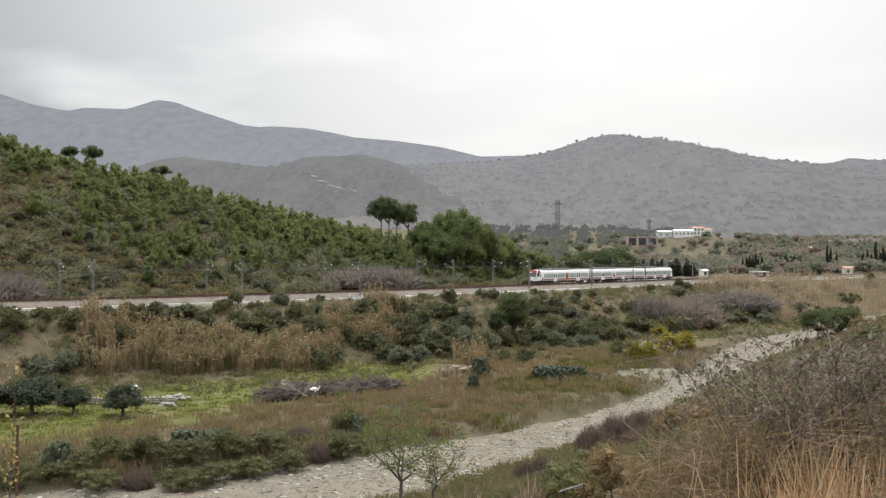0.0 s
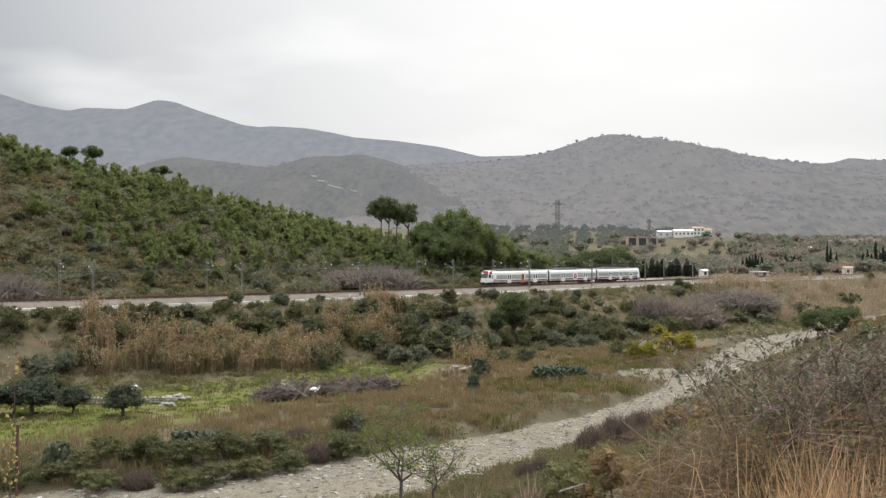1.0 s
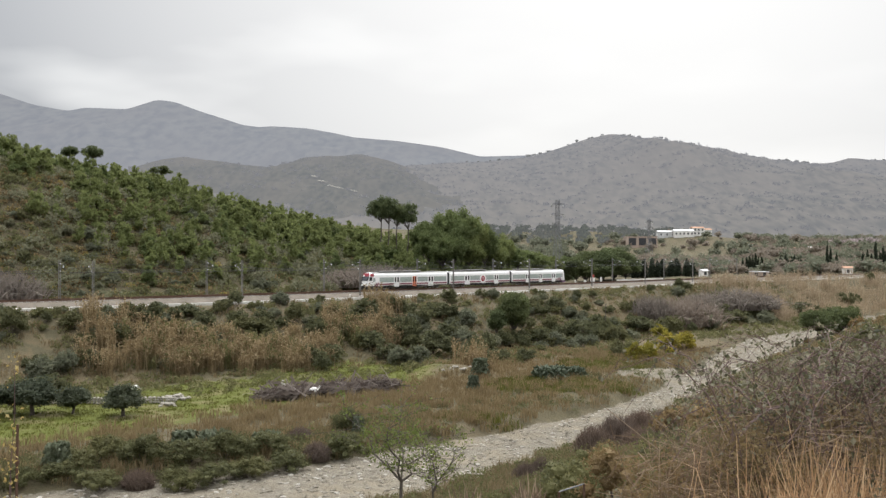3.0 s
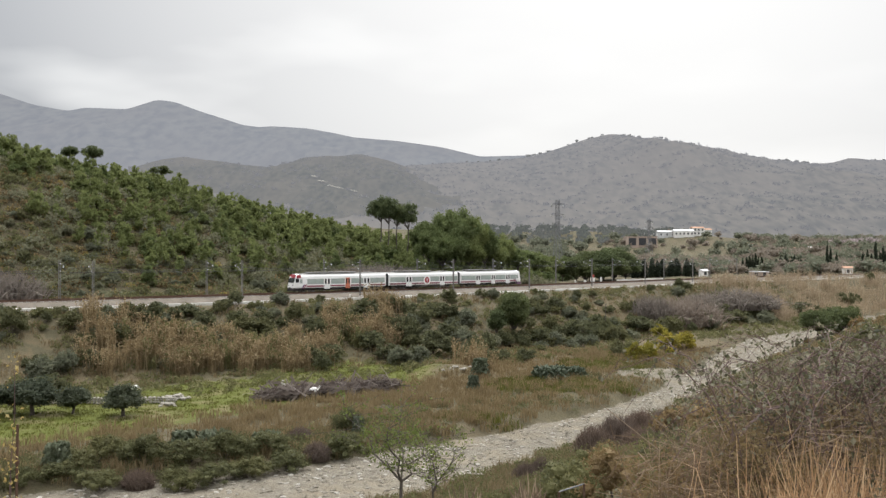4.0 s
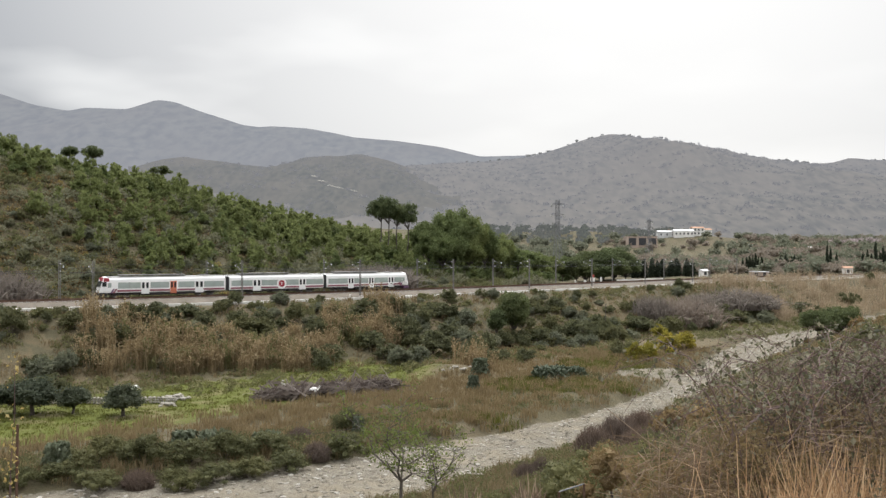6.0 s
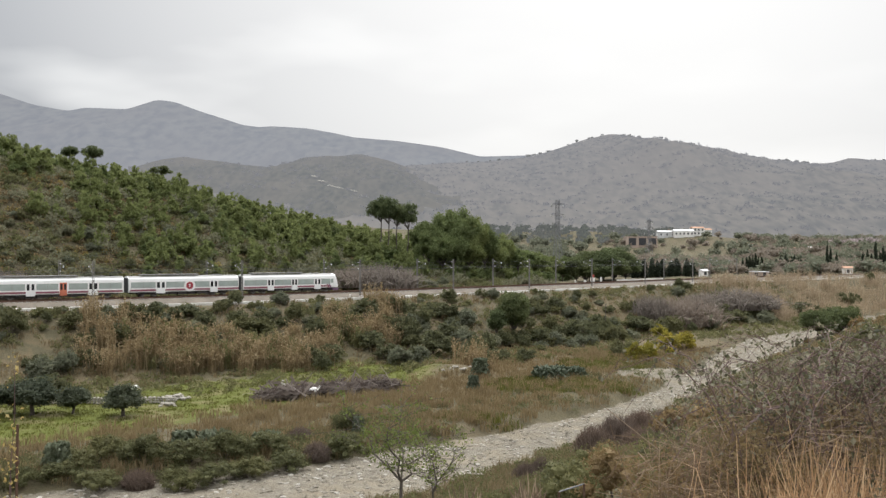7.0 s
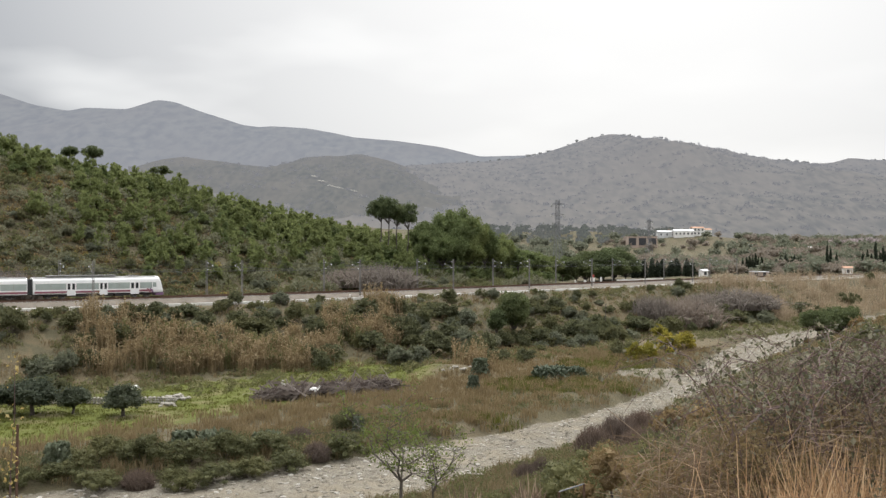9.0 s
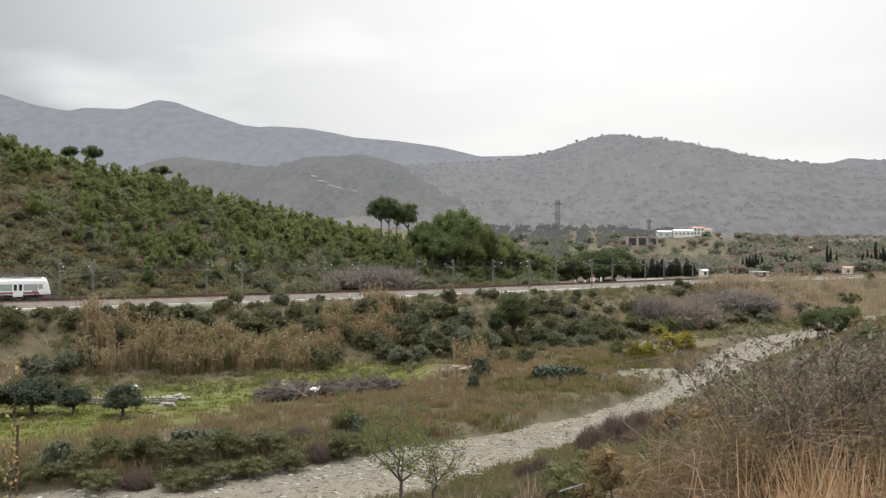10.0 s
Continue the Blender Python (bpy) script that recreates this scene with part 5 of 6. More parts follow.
M_BUSH_OLIVE = foliage("olive_leaves", (0.035, 0.045, 0.026), (0.068, 0.080, 0.050), (0.12, 0.135, 0.095))
OLIVES = Kind([olive("small round olive tree in the green field", 65), olive("dense olive tree at the field's edge", 66)])
for x, y, w, t, k in ((-40.3, 119.6, 1.4, 1.1, 0), (-46.9, 120.6, 1.1, 1.02, 1), (-51.6, 119.6, 1.2, 1.16, 0), (-54.3, 120.6, 1.1, 1.12, 1), (-57.0, 119.4, 1.1, 1.05, 0)):
    OLIVES.put(x, y, w, t, x * 2, k, sink=0.3)

# ---- the spur on the near side of the river
r_ = np.random.default_rng(12)
for i in range(95):
    x, y = r_.uniform(16, 96), r_.uniform(48, 215)
    u = 784 + 1681 * x / y
    if not river_gap(x, y, -75, -12.5) or u < 1000 or u > 1640 or (66 < x < 78 and 105 < y < 120):
        continue
    k = r_.uniform(0.8, 1.5)
    (HEATH, SCRUB, DARK, HEATH)[i % 4].put(x, y, k * (0.5 if i % 4 == 2 else 1.0), k * (0.45 if i % 4 == 2 else 1.0), r_.uniform(0, 6.28), i // 4)
near_bank = valley_spots(83, 1500, -34, 32, 52, 108, lambda x, y: 1.0 * river_gap(x, y, -24, -9.2))
scatter_stuff("near_bank_grass", "dry grass and weeds along the near river bank", "grass", 84, near_bank[:600], lambda r: blades(r, 40, (0.9, 0.9), r.uniform(0.4, 1.1), 0.022, 0.25), M_DRYGRASS)
scatter_stuff("near_bank_scrub", "low green scrub along the near river bank", "scrub", 85, near_bank[600:], low_clump(0.6, 0.17, 36), M_SCRUB)
for x, y, w, t in ((15.2, 95.5, 1.3, 1.75), (18.0, 98.0, 1.45, 1.85), (21.0, 100.0, 1.45, 1.75), (23.8, 103.5, 1.2, 1.4), (19.5, 93.0, 1.3, 1.3), (7.2, 84.0, 0.75, 1.1), (9.0, 86.5, 0.7, 1.0), (26.5, 108, 1.0, 1.1)):
    BANKTWIG.put(x, y, w, t, x, int(x))
UMBRELLA = Kind([broad_pine("low wide dark pine by the river", 131, 5.2, 9.5, 4.4, 80, M_DARKPINE, 0.0, 1.15)])
UMBRELLA.put(79.3, 201, 1.0, 1.05, 0.2, 0, z=-8.9)
UMBRELLA.put(85.6, 204, 1.1, 1.12, 2.2, 0, z=-8.9)
spur = valley_spots(78, 1000, 14, 110, 40, 190, lambda x, y: (0.2 if 62 < x < 80 and 104 < y < 122 else 1.0) * river_gap(x, y, -85, -10.5))
scatter_stuff("spur_scrub", "low olive and brown scrub on the near bank", "scrub", 79, spur[:420], low_clump(0.8, 0.24, 26), M_SCRUB)
scatter_stuff("spur_heath", "dry brown heath on the near bank", "heath", 80, spur[420:720], low_clump(0.8, 0.24, 26), M_HEATH)
scatter_stuff("spur_grass", "tall dry grass on the near bank", "grass", 82, spur[720:], lambda r: blades(r, 40, (1.0, 1.0), r.uniform(0.6, 1.5), 0.03, 0.22), M_DRYGRASS)


# ---------------------------------------------------------------- up the valley: pylons, houses, cypresses
M_PYLON = surface("pale_pylon_steel", (0.12, 0.122, 0.125), (0.2, 0.202, 0.205), 1.0, 0.6, 0.2, 0.0)


def pylon(label, h, w):
    t = thing("power_pylon", label, "pylon", "pylons of the power line")
    bm = bmesh.new()
    a, b = w / 2, w * 0.16
    lv = [0, 0.16, 0.30, 0.43, 0.54, 0.64, 0.73, 0.81, 0.88, 0.94, 1.0]
    for k, (f, g) in enumerate(zip(lv, lv[1:])):
        r0, r1 = a + (b - a) * min(1, f / 0.64), a + (b - a) * min(1, g / 0.64)
        c0, c1 = [(r0, r0), (-r0, r0), (-r0, -r0), (r0, -r0)], [(r1, r1), (-r1, r1), (-r1, -r1), (r1, -r1)]
        for j in range(4):
            tube(bm, [(*c0[j], f * h), (*c1[j], g * h)], [0.12, 0.11], 4)
            tube(bm, [(*c0[j], f * h), (*c1[(j + 1) % 4], g * h)], [0.055, 0.055], 4)
            tube(bm, [(*c0[(j + 1) % 4], f * h), (*c1[j], g * h)], [0.055, 0.055], 4)
    part("mast", bm, M_PYLON, t, "grey lattice steel mast")
    for f, reach in ((0.66, 3.6), (0.80, 3.3), (0.94, 3.0)):
        for sgn in (-1, 1):
            bm = bmesh.new()
            tube(bm, [(0, 0, f * h), (sgn * reach, 0, f * h + 0.1)], [0.16, 0.1], 4)
            tube(bm, [(0, 0, f * h + 1.1), (sgn * reach, 0, f * h + 0.15)], [0.12, 0.09], 4)
            arm = part("cross_arm", bm, M_PYLON, t)
            bm = bmesh.new()
            for k in range(5):
                tube(bm, [(sgn * reach, 0, f * h - 0.1 - k * 0.2), (sgn * reach, 0, f * h - 0.25 - k * 0.2)], [0.38, 0.26], 8)
            part("insulator", bm, M_CERAMIC, arm, "white glass insulator string")
    return t


P1 = pylon("grey lattice power pylon beyond the railway line", 36.5, 4.6)
P1.matrix_basis = Matrix.Translation((55.3, 458, zg(55.3, 458) - 0.2)) @ Matrix.Rotation(0.3, 4, "Z")
P2 = pylon("smaller grey lattice pylon farther up the valley", 25, 4.0)
P2.matrix_basis = Matrix.Translation((134.5, 620, zg(134.5, 620) - 0.2)) @ Matrix.Rotation(0.35, 4, "Z")

M_RENDER = surface("white_house_wall", (0.62, 0.60, 0.56), (0.78, 0.76, 0.72), 0.3, 0.9, 0, 0.2, 0.01, 5.0)
M_TAN = surface("tan_masonry", (0.26, 0.20, 0.16), (0.40, 0.32, 0.26), 0.4, 0.95, 0, 0.4, 0.03, 4.0)
M_TILE = surface("clay_roof_tiles", (0.30, 0.16, 0.10), (0.42, 0.26, 0.17), 0.6, 0.9, 0, 0.4, 0.03, 5.0)
M_PALE_ROOF = surface("pale_sheet_roof", (0.42, 0.42, 0.41), (0.58, 0.58, 0.57), 0.4, 0.7, 0, 0.1, 0.01, 3.0)
# near-black colour stands in for the shade inside windows and openings
M_DARK_OPEN = surface("shade_painted_opening", (0.02, 0.02, 0.022), (0.05, 0.05, 0.055), 1.0, 0.3, 0, 0.0)


def house(name, label, x, y, w, d, h, turn, wall, roof, pitch, cols, rows, big=False):
    """A block with walls, roof and front windows (-y) painted dark as shaded recesses."""
    t = thing(name, label, "building")
    t.matrix_basis = Matrix.Translation((x, y, zg(x, y) - 0.3)) @ Matrix.Rotation(radians(turn), 4, "Z")
    bm = bmesh.new()
    box(bm, -w / 2, w / 2, -d / 2, d / 2, -1.5, h)
    body = part("wall", bm, wall, t)
    bm = bmesh.new()
    e = 0.35
    if pitch:
        vs = [bm.verts.new(q) for q in ((-w / 2 - e, -d / 2 - e, h), (w / 2 + e, -d / 2 - e, h), (w / 2 + e, d / 2 + e, h), (-w / 2 - e, d / 2 + e, h), (-w / 2 - e, 0, h + pitch), (w / 2 + e, 0, h + pitch))]
        bmesh.ops.convex_hull(bm, input=vs)
    else:
        box(bm, -w / 2 - 0.15, w / 2 + 0.15, -d / 2 - 0.15, d / 2 + 0.15, h, h + 0.4)
    part("roof", bm, roof, t)
    for i in range(cols):
        for j in range(rows):
            bm = bmesh.new()
            cx = -w / 2 + w * (i + 0.5) / cols
            cz = h * (j + 0.55) / rows
            ww, hh = (w / cols * 0.36, h / rows * 0.34) if big else (0.6, 0.75)
            box(bm, cx - ww, cx + ww, -d / 2 - 0.05, -d / 2 + 0.12, cz - hh, cz + hh)
            win = part("window", bm, M_DARK_OPEN, t)
            bm = bmesh.new()
            box(bm, cx - ww - 0.1, cx + ww + 0.1, -d / 2 - 0.16, -d / 2 - 0.02, cz - hh - 0.15, cz - hh)
            part("sill", bm, wall, win)
    return t


house("warehouse", "tan masonry warehouse with large dark openings", 143, 689, 22, 12, 7.6, 4, M_TAN, M_TAN, 0, 3, 1, True)
house("farmhouse", "low white farmhouse with pale roof on the slope", 188, 744, 15, 9, 4.2, -3, M_RENDER, M_PALE_ROOF, 1.6, 5, 1)
house("farmhouse", "white two-storey farmhouse on the slope", 200, 748, 9, 8, 5.6, 5, M_RENDER, M_TILE, 1.3, 3, 2)
house("shed", "long grey shed beside the white farmhouse", 176, 750, 14, 8, 4.6, 0, M_PALE_ROOF, M_PALE_ROOF, 1.2, 3, 1)
house("farm_wing", "small white farm wing with tiled roof", 208, 752, 7, 7, 4.4, 8, M_RENDER, M_TILE, 1.2, 2, 1)
house("barn", "long white barn among the trees", 252, 655, 9, 6, 3.0, -6, M_RENDER, M_PALE_ROOF, 0.9, 2, 1)
house("barn", "small white barn among dark trees", 243, 660, 4, 5, 2.8, 6, M_RENDER, M_TILE, 0.9, 1, 1)
house("cottage", "small white cottage beside the cypresses", 180.4, 424, 3.6, 4, 3.0, -10, M_RENDER, M_TILE, 0.9, 1, 1)
house("cottage", "white hut with tiled roof beyond the line", 114.3, 417, 2.8, 3.2, 2.5, 15, M_RENDER, M_PALE_ROOF, 0.8, 1, 1)
house("shelter", "low tan shelter with flat pale roof", 136, 409, 7.0, 5, 1.9, -4, M_TAN, M_PALE_ROOF, 0, 2, 1)
house("cottage", "cream cottage in the far orchard", 222, 690, 4.5, 5, 3.2, 0, M_RENDER, M_TILE, 1.0, 1, 1)
house("cottage", "pale cottage high in the orchard", 300, 700, 6, 5, 3.2, 12, M_RENDER, M_PALE_ROOF, 1.0, 2, 1)


def cypress(label, seed):
    r = np.random.default_rng(seed)
    t = thing("cypress", label, "cypress tree", "cypresses in rows")
    bm = bmesh.new()
    stem(bm, r, (0, 0, -0.4), (0, 0, 5.0), 0.14, 0.04, 2, 0.03)
    part("trunk", bm, M_BARK, t)
    blobs = []
    for k in range(10):
        f = k / 9
        s = 0.78 * (1 - f) ** 0.6 * (0.7 + 0.3 * min(1, f * 5)) + 0.16
        blobs.append((r.normal() * 0.08, r.normal() * 0.08, 0.6 + f * 5.4, s, s, 0.75))
    v, f = tufts(r, blobs, 20, 0.4, 2.4, 1.6)
    mesh_part("crown", link_mesh("crown", v, f, M_CYPRESS), t)
    return t


CYP = Kind([cypress("dark slender cypress in a windbreak row", 141), cypress("dark pointed cypress by the fields", 142)])
rc = np.random.default_rng(9)
for i in range(26):
    f = i / 25
    CYP.put(146 + f * 34 + rc.normal() * 0.3, 462 + f * 10 + rc.normal() * 0.5, rc.uniform(0.8, 1.1), rc.uniform(0.75, 1.2), i, i)
for x, y, k in ((184, 455, 2.0), (186, 456, 1.7), (188.5, 455, 1.3), (199, 450, 1.2), (201, 450, 1.4), (203.5, 451, 1.1), (205, 450, 1.9), (207.5, 451, 1.2), (209, 451, 1.6), (211, 452, 1.3), (213, 452, 1.7), (215.5, 452, 1.2), (218, 453, 1.3), (192, 470, 1.0)):
    CYP.put(x, y, rc.uniform(0.9, 1.2), k, x, int(x))
r2 = np.random.default_rng(10)
for i in range(18):
    CYP.put(79 + i * 1.4 + r2.normal() * 0.5, 392 + r2.normal() * 3, r2.uniform(1.4, 2.1), r2.uniform(0.75, 1.05), i, i)


def far_tree(size):
    def make(r):
        k = size * r.uniform(0.6, 1.3)
        return tufts(r, [(r.normal() * k * 0.5, r.normal() * k * 0.5, k * r.uniform(0.5, 1.1), k * 0.7, k * 0.7, k * 0.6) for _ in range(5)], 1.5 / (size / 3.0) ** 2, 0.36 * size, 1.4, 0.5)
    return make


def far_spots(seed, n, x0, x1, y0, y1, keep=lambda x, y: 1.0):
    r, out = np.random.default_rng(seed), []
    while len(out) < n:
        y = r.uniform(y0, y1)
        u = r.uniform(x0, x1)
        if r.uniform() < keep(u, y):
            out.append((u * y / 1000.0, y))
    return out


# green leaves painted paler and greyer in base colour, for the valley's haze
M_FARGREEN = foliage("haze_paled_far_leaves", (0.115, 0.125, 0.085), (0.18, 0.188, 0.13), (0.235, 0.232, 0.165))
M_FARTAN = foliage("far_bare_orchard", (0.17, 0.145, 0.115), (0.25, 0.21, 0.165), (0.34, 0.285, 0.225))
M_BLOSSOM = foliage("pale_blossom", (0.30, 0.24, 0.24), (0.42, 0.35, 0.35), (0.55, 0.48, 0.47))
scatter_stuff("far_trees", "scattered dark green trees over the far valley", "trees", 151, far_spots(151, 420, 40, 520, 430, 780, lambda u, y: 0.2 if 170 < u < 310 and y > 590 else 1.0), far_tree(3.2), M_FARGREEN)
scatter_stuff("far_orchards", "bare brown orchards over the far valley", "orchard", 152, far_spots(152, 480, 170, 520, 430, 780, lambda u, y: 0.2 if 170 < u < 310 and y > 590 else 1.0), far_tree(2.6), M_FARTAN)
scatter_stuff("almond_blossom", "pale pink almond trees in blossom up the valley", "blossoming trees", 153, [(285 + a * 2.6, 690 + (a * 37 % 11)) for a in range(12)] + [(276 + a * 3.0, 590 + (a * 29 % 9)) for a in range(9)], far_tree(2.8), M_BLOSSOM)
# the knoll's leaves carry a grey glow that stands for haze
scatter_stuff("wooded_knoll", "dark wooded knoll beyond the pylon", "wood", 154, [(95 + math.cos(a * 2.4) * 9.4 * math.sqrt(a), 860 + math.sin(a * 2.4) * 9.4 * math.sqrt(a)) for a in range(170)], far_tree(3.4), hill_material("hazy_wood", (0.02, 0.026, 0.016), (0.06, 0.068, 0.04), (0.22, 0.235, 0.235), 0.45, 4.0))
scatter_stuff("bare_wood", "leafless brown wood behind the line", "wood", 155, far_spots(155, 90, 215, 280, 430, 520), far_tree(3.0), M_BARE)
scatter_stuff("dark_wood_edge", "dark pines at the foot of the hill", "wood", 156, far_spots(156, 60, 60, 135, 340, 420), far_tree(2.8), M_DARKPINE)

# trees along the crest of the hill beyond
_c = crest_at(1850, MID_CREST)
_rx = np.random.default_rng(158)
_xs = np.concatenate([_rx.uniform(150, 420, 26), _rx.uniform(-80, 150, 6), _rx.uniform(420, 860, 12), [660, 664, 668, 655, 690, 700, 705, 725]])
_zs = np.interp(_xs, [a for a, b in _c], [b for a, b in _c]) - 1.5
# haze over the crest trees is emitted by their material
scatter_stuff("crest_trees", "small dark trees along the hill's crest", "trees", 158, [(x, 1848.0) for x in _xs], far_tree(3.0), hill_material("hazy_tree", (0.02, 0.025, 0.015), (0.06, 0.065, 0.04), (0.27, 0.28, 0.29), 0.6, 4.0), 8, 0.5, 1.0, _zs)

def hill_bush(r):
    k = r.uniform(1.0, 2.7)
    return tufts(r, [(0, 0, k * 0.3, k * r.uniform(0.8, 1.3), k, k * 0.7)], 0.8, 1.7, 1.2, 0.4, False)


# bush colour mixed with glowing haze, more of it farther off
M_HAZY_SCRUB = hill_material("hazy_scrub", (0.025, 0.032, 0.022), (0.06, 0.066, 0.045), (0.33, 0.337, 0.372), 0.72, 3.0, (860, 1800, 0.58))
for _ob, _far, _near, _n, _seed in ((far_hill, 1840, 850, 9000, 159), (near_hill, 1515, 880, 4200, 163)):
    _co = hill_points(_ob, _far)
    _co = _co[(_co[:, 1] > _near) & (np.abs(_co[:, 0] / _co[:, 1]) < 0.5)]
    _r = np.random.default_rng(_seed)
    _pick = _co[_r.integers(0, len(_co), _n)] + _r.normal(size=(_n, 3)) * np.array([4.0, 4.0, 0.0])
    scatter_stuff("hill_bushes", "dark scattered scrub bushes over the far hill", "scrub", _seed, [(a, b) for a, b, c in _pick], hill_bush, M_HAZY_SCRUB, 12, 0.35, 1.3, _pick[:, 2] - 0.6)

# ---- by the line
sign = thing("crossing_sign", "white board with red disc behind the line", "sign")
sign.matrix_basis = Matrix.Translation((50.2, 318.5, zg(50.2, 318.5)))
for name, b, mat in (("post", (-0.06, 0.06, 0.02, 0.1, -0.3, 2.6), M_GALV), ("board", (-0.75, 0.75, -0.05, 0.02, 0.2, 1.5), M_RENDER), ("disc", (-0.5, 0.5, -0.09, -0.04, 1.65, 2.5), M_RED_SIGN := surface("red_sign_paint", (0.42, 0.05, 0.04), (0.52, 0.08, 0.06), 2.0, 0.5, 0, 0.0))):
    bm = bmesh.new()
    box(bm, *b, 0.02)
    part(name, bm, mat, sign)
for x, y, w, h, label in ((43.5, 312, 0.5, 0.7, "small white marker stone beside the track"), (24.6, 281.5, 0.4, 0.5, "low white marker post beside the track"), (53.2, 320, 0.6, 1.6, "white relay cabinet behind the track"), (47.5, 318, 0.9, 0.8, "white equipment box behind the track")):
    t = thing("line_marker", label, "marker", at=Matrix.Translation((x, y, zg(x, y))))
    bm = bmesh.new()
    box(bm, -w / 2, w / 2, -0.15, 0.15, -0.2, h, 0.04)
    part("block", bm, M_RENDER, t)
    bm = bmesh.new()
    box(bm, -w / 2 - 0.04, w / 2 + 0.04, -0.19, 0.19, h, h + 0.06, 0.02)
    part("cap", bm, M_CONCRETE, t)
q, h = on_track(-21, -9.0, -1.3)
t = thing("line_marker", "pale kilometre post beside the cable channel", "marker", at=Matrix.Translation(q) @ Matrix.Rotation(h, 4, "Z"))
bm = bmesh.new()
box(bm, -0.16, 0.16, -0.08, 0.08, -0.3, 0.85, 0.03)
part("post", bm, M_CONCRETE, t)
wl = thing("low_wall", "long low white wall behind the line", "wall", at=Matrix.Translation((66.5, 319, zg(66.5, 319))) @ Matrix.Rotation(0.78, 4, "Z"))
bm = bmesh.new()
box(bm, -14, 14, -0.15, 0.15, -0.4, 0.85, 0.03)
part("wall_body", bm, M_RENDER, wl)
bm = bmesh.new()
box(bm, -14.1, 14.1, -0.22, 0.22, 0.85, 0.95, 0.02)
part("coping", bm, M_CONCRETE, wl)
tp = thing("bare_pole", "thin wooden pole standing on the bank", "pole", at=Matrix.Translation((39.5, 231, zg(39.5, 231))))
bm = bmesh.new()
stem(bm, np.random.default_rng(4), (0, 0, -0.5), (0.05, 0, 7.5), 0.10, 0.06, 3, 0.03)
part("shaft", bm, M_BARK, tp)

# ---- in the field: terrace wall, white stones, cut brushwood
M_STONE = surface("field_stone", (0.20, 0.18, 0.145), (0.34, 0.315, 0.265), 2.0, 0.9, 0, 0.5, 0.03, 12.0)
M_WHITESTONE = surface("white_stone", (0.55, 0.54, 0.51), (0.72, 0.71, 0.68), 2.0, 0.85, 0, 0.3, 0.02, 12.0)
M_DEADWOOD = foliage("cut_brushwood", (0.06, 0.045, 0.038), (0.14, 0.115, 0.10), (0.27, 0.235, 0.21), 0.9)


def stone_shapes(n, seed):
    out = []
    for k in range(n):
        bm = bmesh.new()
        bmesh.ops.create_icosphere(bm, subdivisions=1, radius=1.0)
        r = random.Random(seed + k)
        for v in bm.verts:
            v.co *= r.uniform(0.75, 1.2)
        me = bpy.data.meshes.new("stone")
        bm.to_mesh(me)
        bm.free()
        out.append(me)
    return out


STONES = stone_shapes(5, 400)
for me in STONES:
    me.materials.append(M_STONE)
wall = thing("terrace_wall", "low dry-stone terrace wall in the field", "stone wall", at=Matrix.Translation((0, 0, 0)))
rw = random.Random(31)
for i in range(120):
    f = i % 40 / 39
    x, y = -58 + f * 21.2, 127.5 + f * 2.6 + 0.4 * math.sin(f * 9)
    st = new("stone", STONES[i % 5])
    st.parent = wall
    st.matrix_basis = Matrix.Translation((x + rw.uniform(-0.1, 0.1), y, zg(x, y) + 0.15 + (i // 40) * 0.30)) @ Matrix.Rotation(rw.uniform(0, 6), 4, "Z") @ Matrix.Diagonal((0.36, 0.26, 0.20, 1))
for cx, cy, n, sp, mats, label in ((-46.5, 143.5, 14, 0.9, True, "heap of white stones on the field edge"), (-37.4, 134, 40, 1.8, False, "tumbled pale stone steps beside the field"), (-24.5, 146, 7, 0.8, False, "small heap of pale rubble in the grass"), (-37.0, 128.4, 9, 1.2, False, "low pile of grey rubble in the grass"), (2.0, 157.5, 12, 3.0, False, "loose stones on a brown earth mound")):
    heap = thing("stone_heap", label, "stone heap", at=Matrix.Translation((cx, cy, zg(cx, cy))))
    for i in range(n):
        ob = new("stone", STONES[i % 5])
        ob.parent = heap
        dx, dy = rw.gauss(0, sp * 0.6), rw.gauss(0, sp * 0.5)
        s = rw.uniform(0.16, 0.42)
        lift = max(0, 0.8 - math.hypot(dx, dy)) * rw.uniform(0, 1.1)
        ob.matrix_basis = Matrix.Translation((dx, dy, s * 0.35 + lift)) @ Matrix.Rotation(rw.uniform(0, 6), 4, "Z") @ Matrix.Diagonal((s * 1.2, s, s * 0.7, 1))
        if mats:
            ob.material_slots[0].link = "OBJECT"
            ob.material_slots[0].material = M_WHITESTONE


def brush_piece(r):
    n = 18
    bm_pts = []
    a = r.normal(size=(n, 3)) * np.array([0.7, 0.6, 0.25]) + np.array([0, 0, 0.45])
    d = r.normal(size=(n, 3)) * np.array([1, 1, 0.45])
    d /= np.linalg.norm(d, axis=1, keepdims=True)
    l = r.uniform(0.3, 1.0, (n, 1))
    w = np.cross(d, r.normal(size=(n, 3)))
    w = w / np.linalg.norm(w, axis=1, keepdims=True) * r.uniform(0.03, 0.12, (n, 1))
    v = np.stack([a - d * l - w, a - d * l + w, a + d * l + w * 0.6, a + d * l - w * 0.6], 1).reshape(-1, 3)
    return v, np.arange(n * 4).reshape(n, 4)


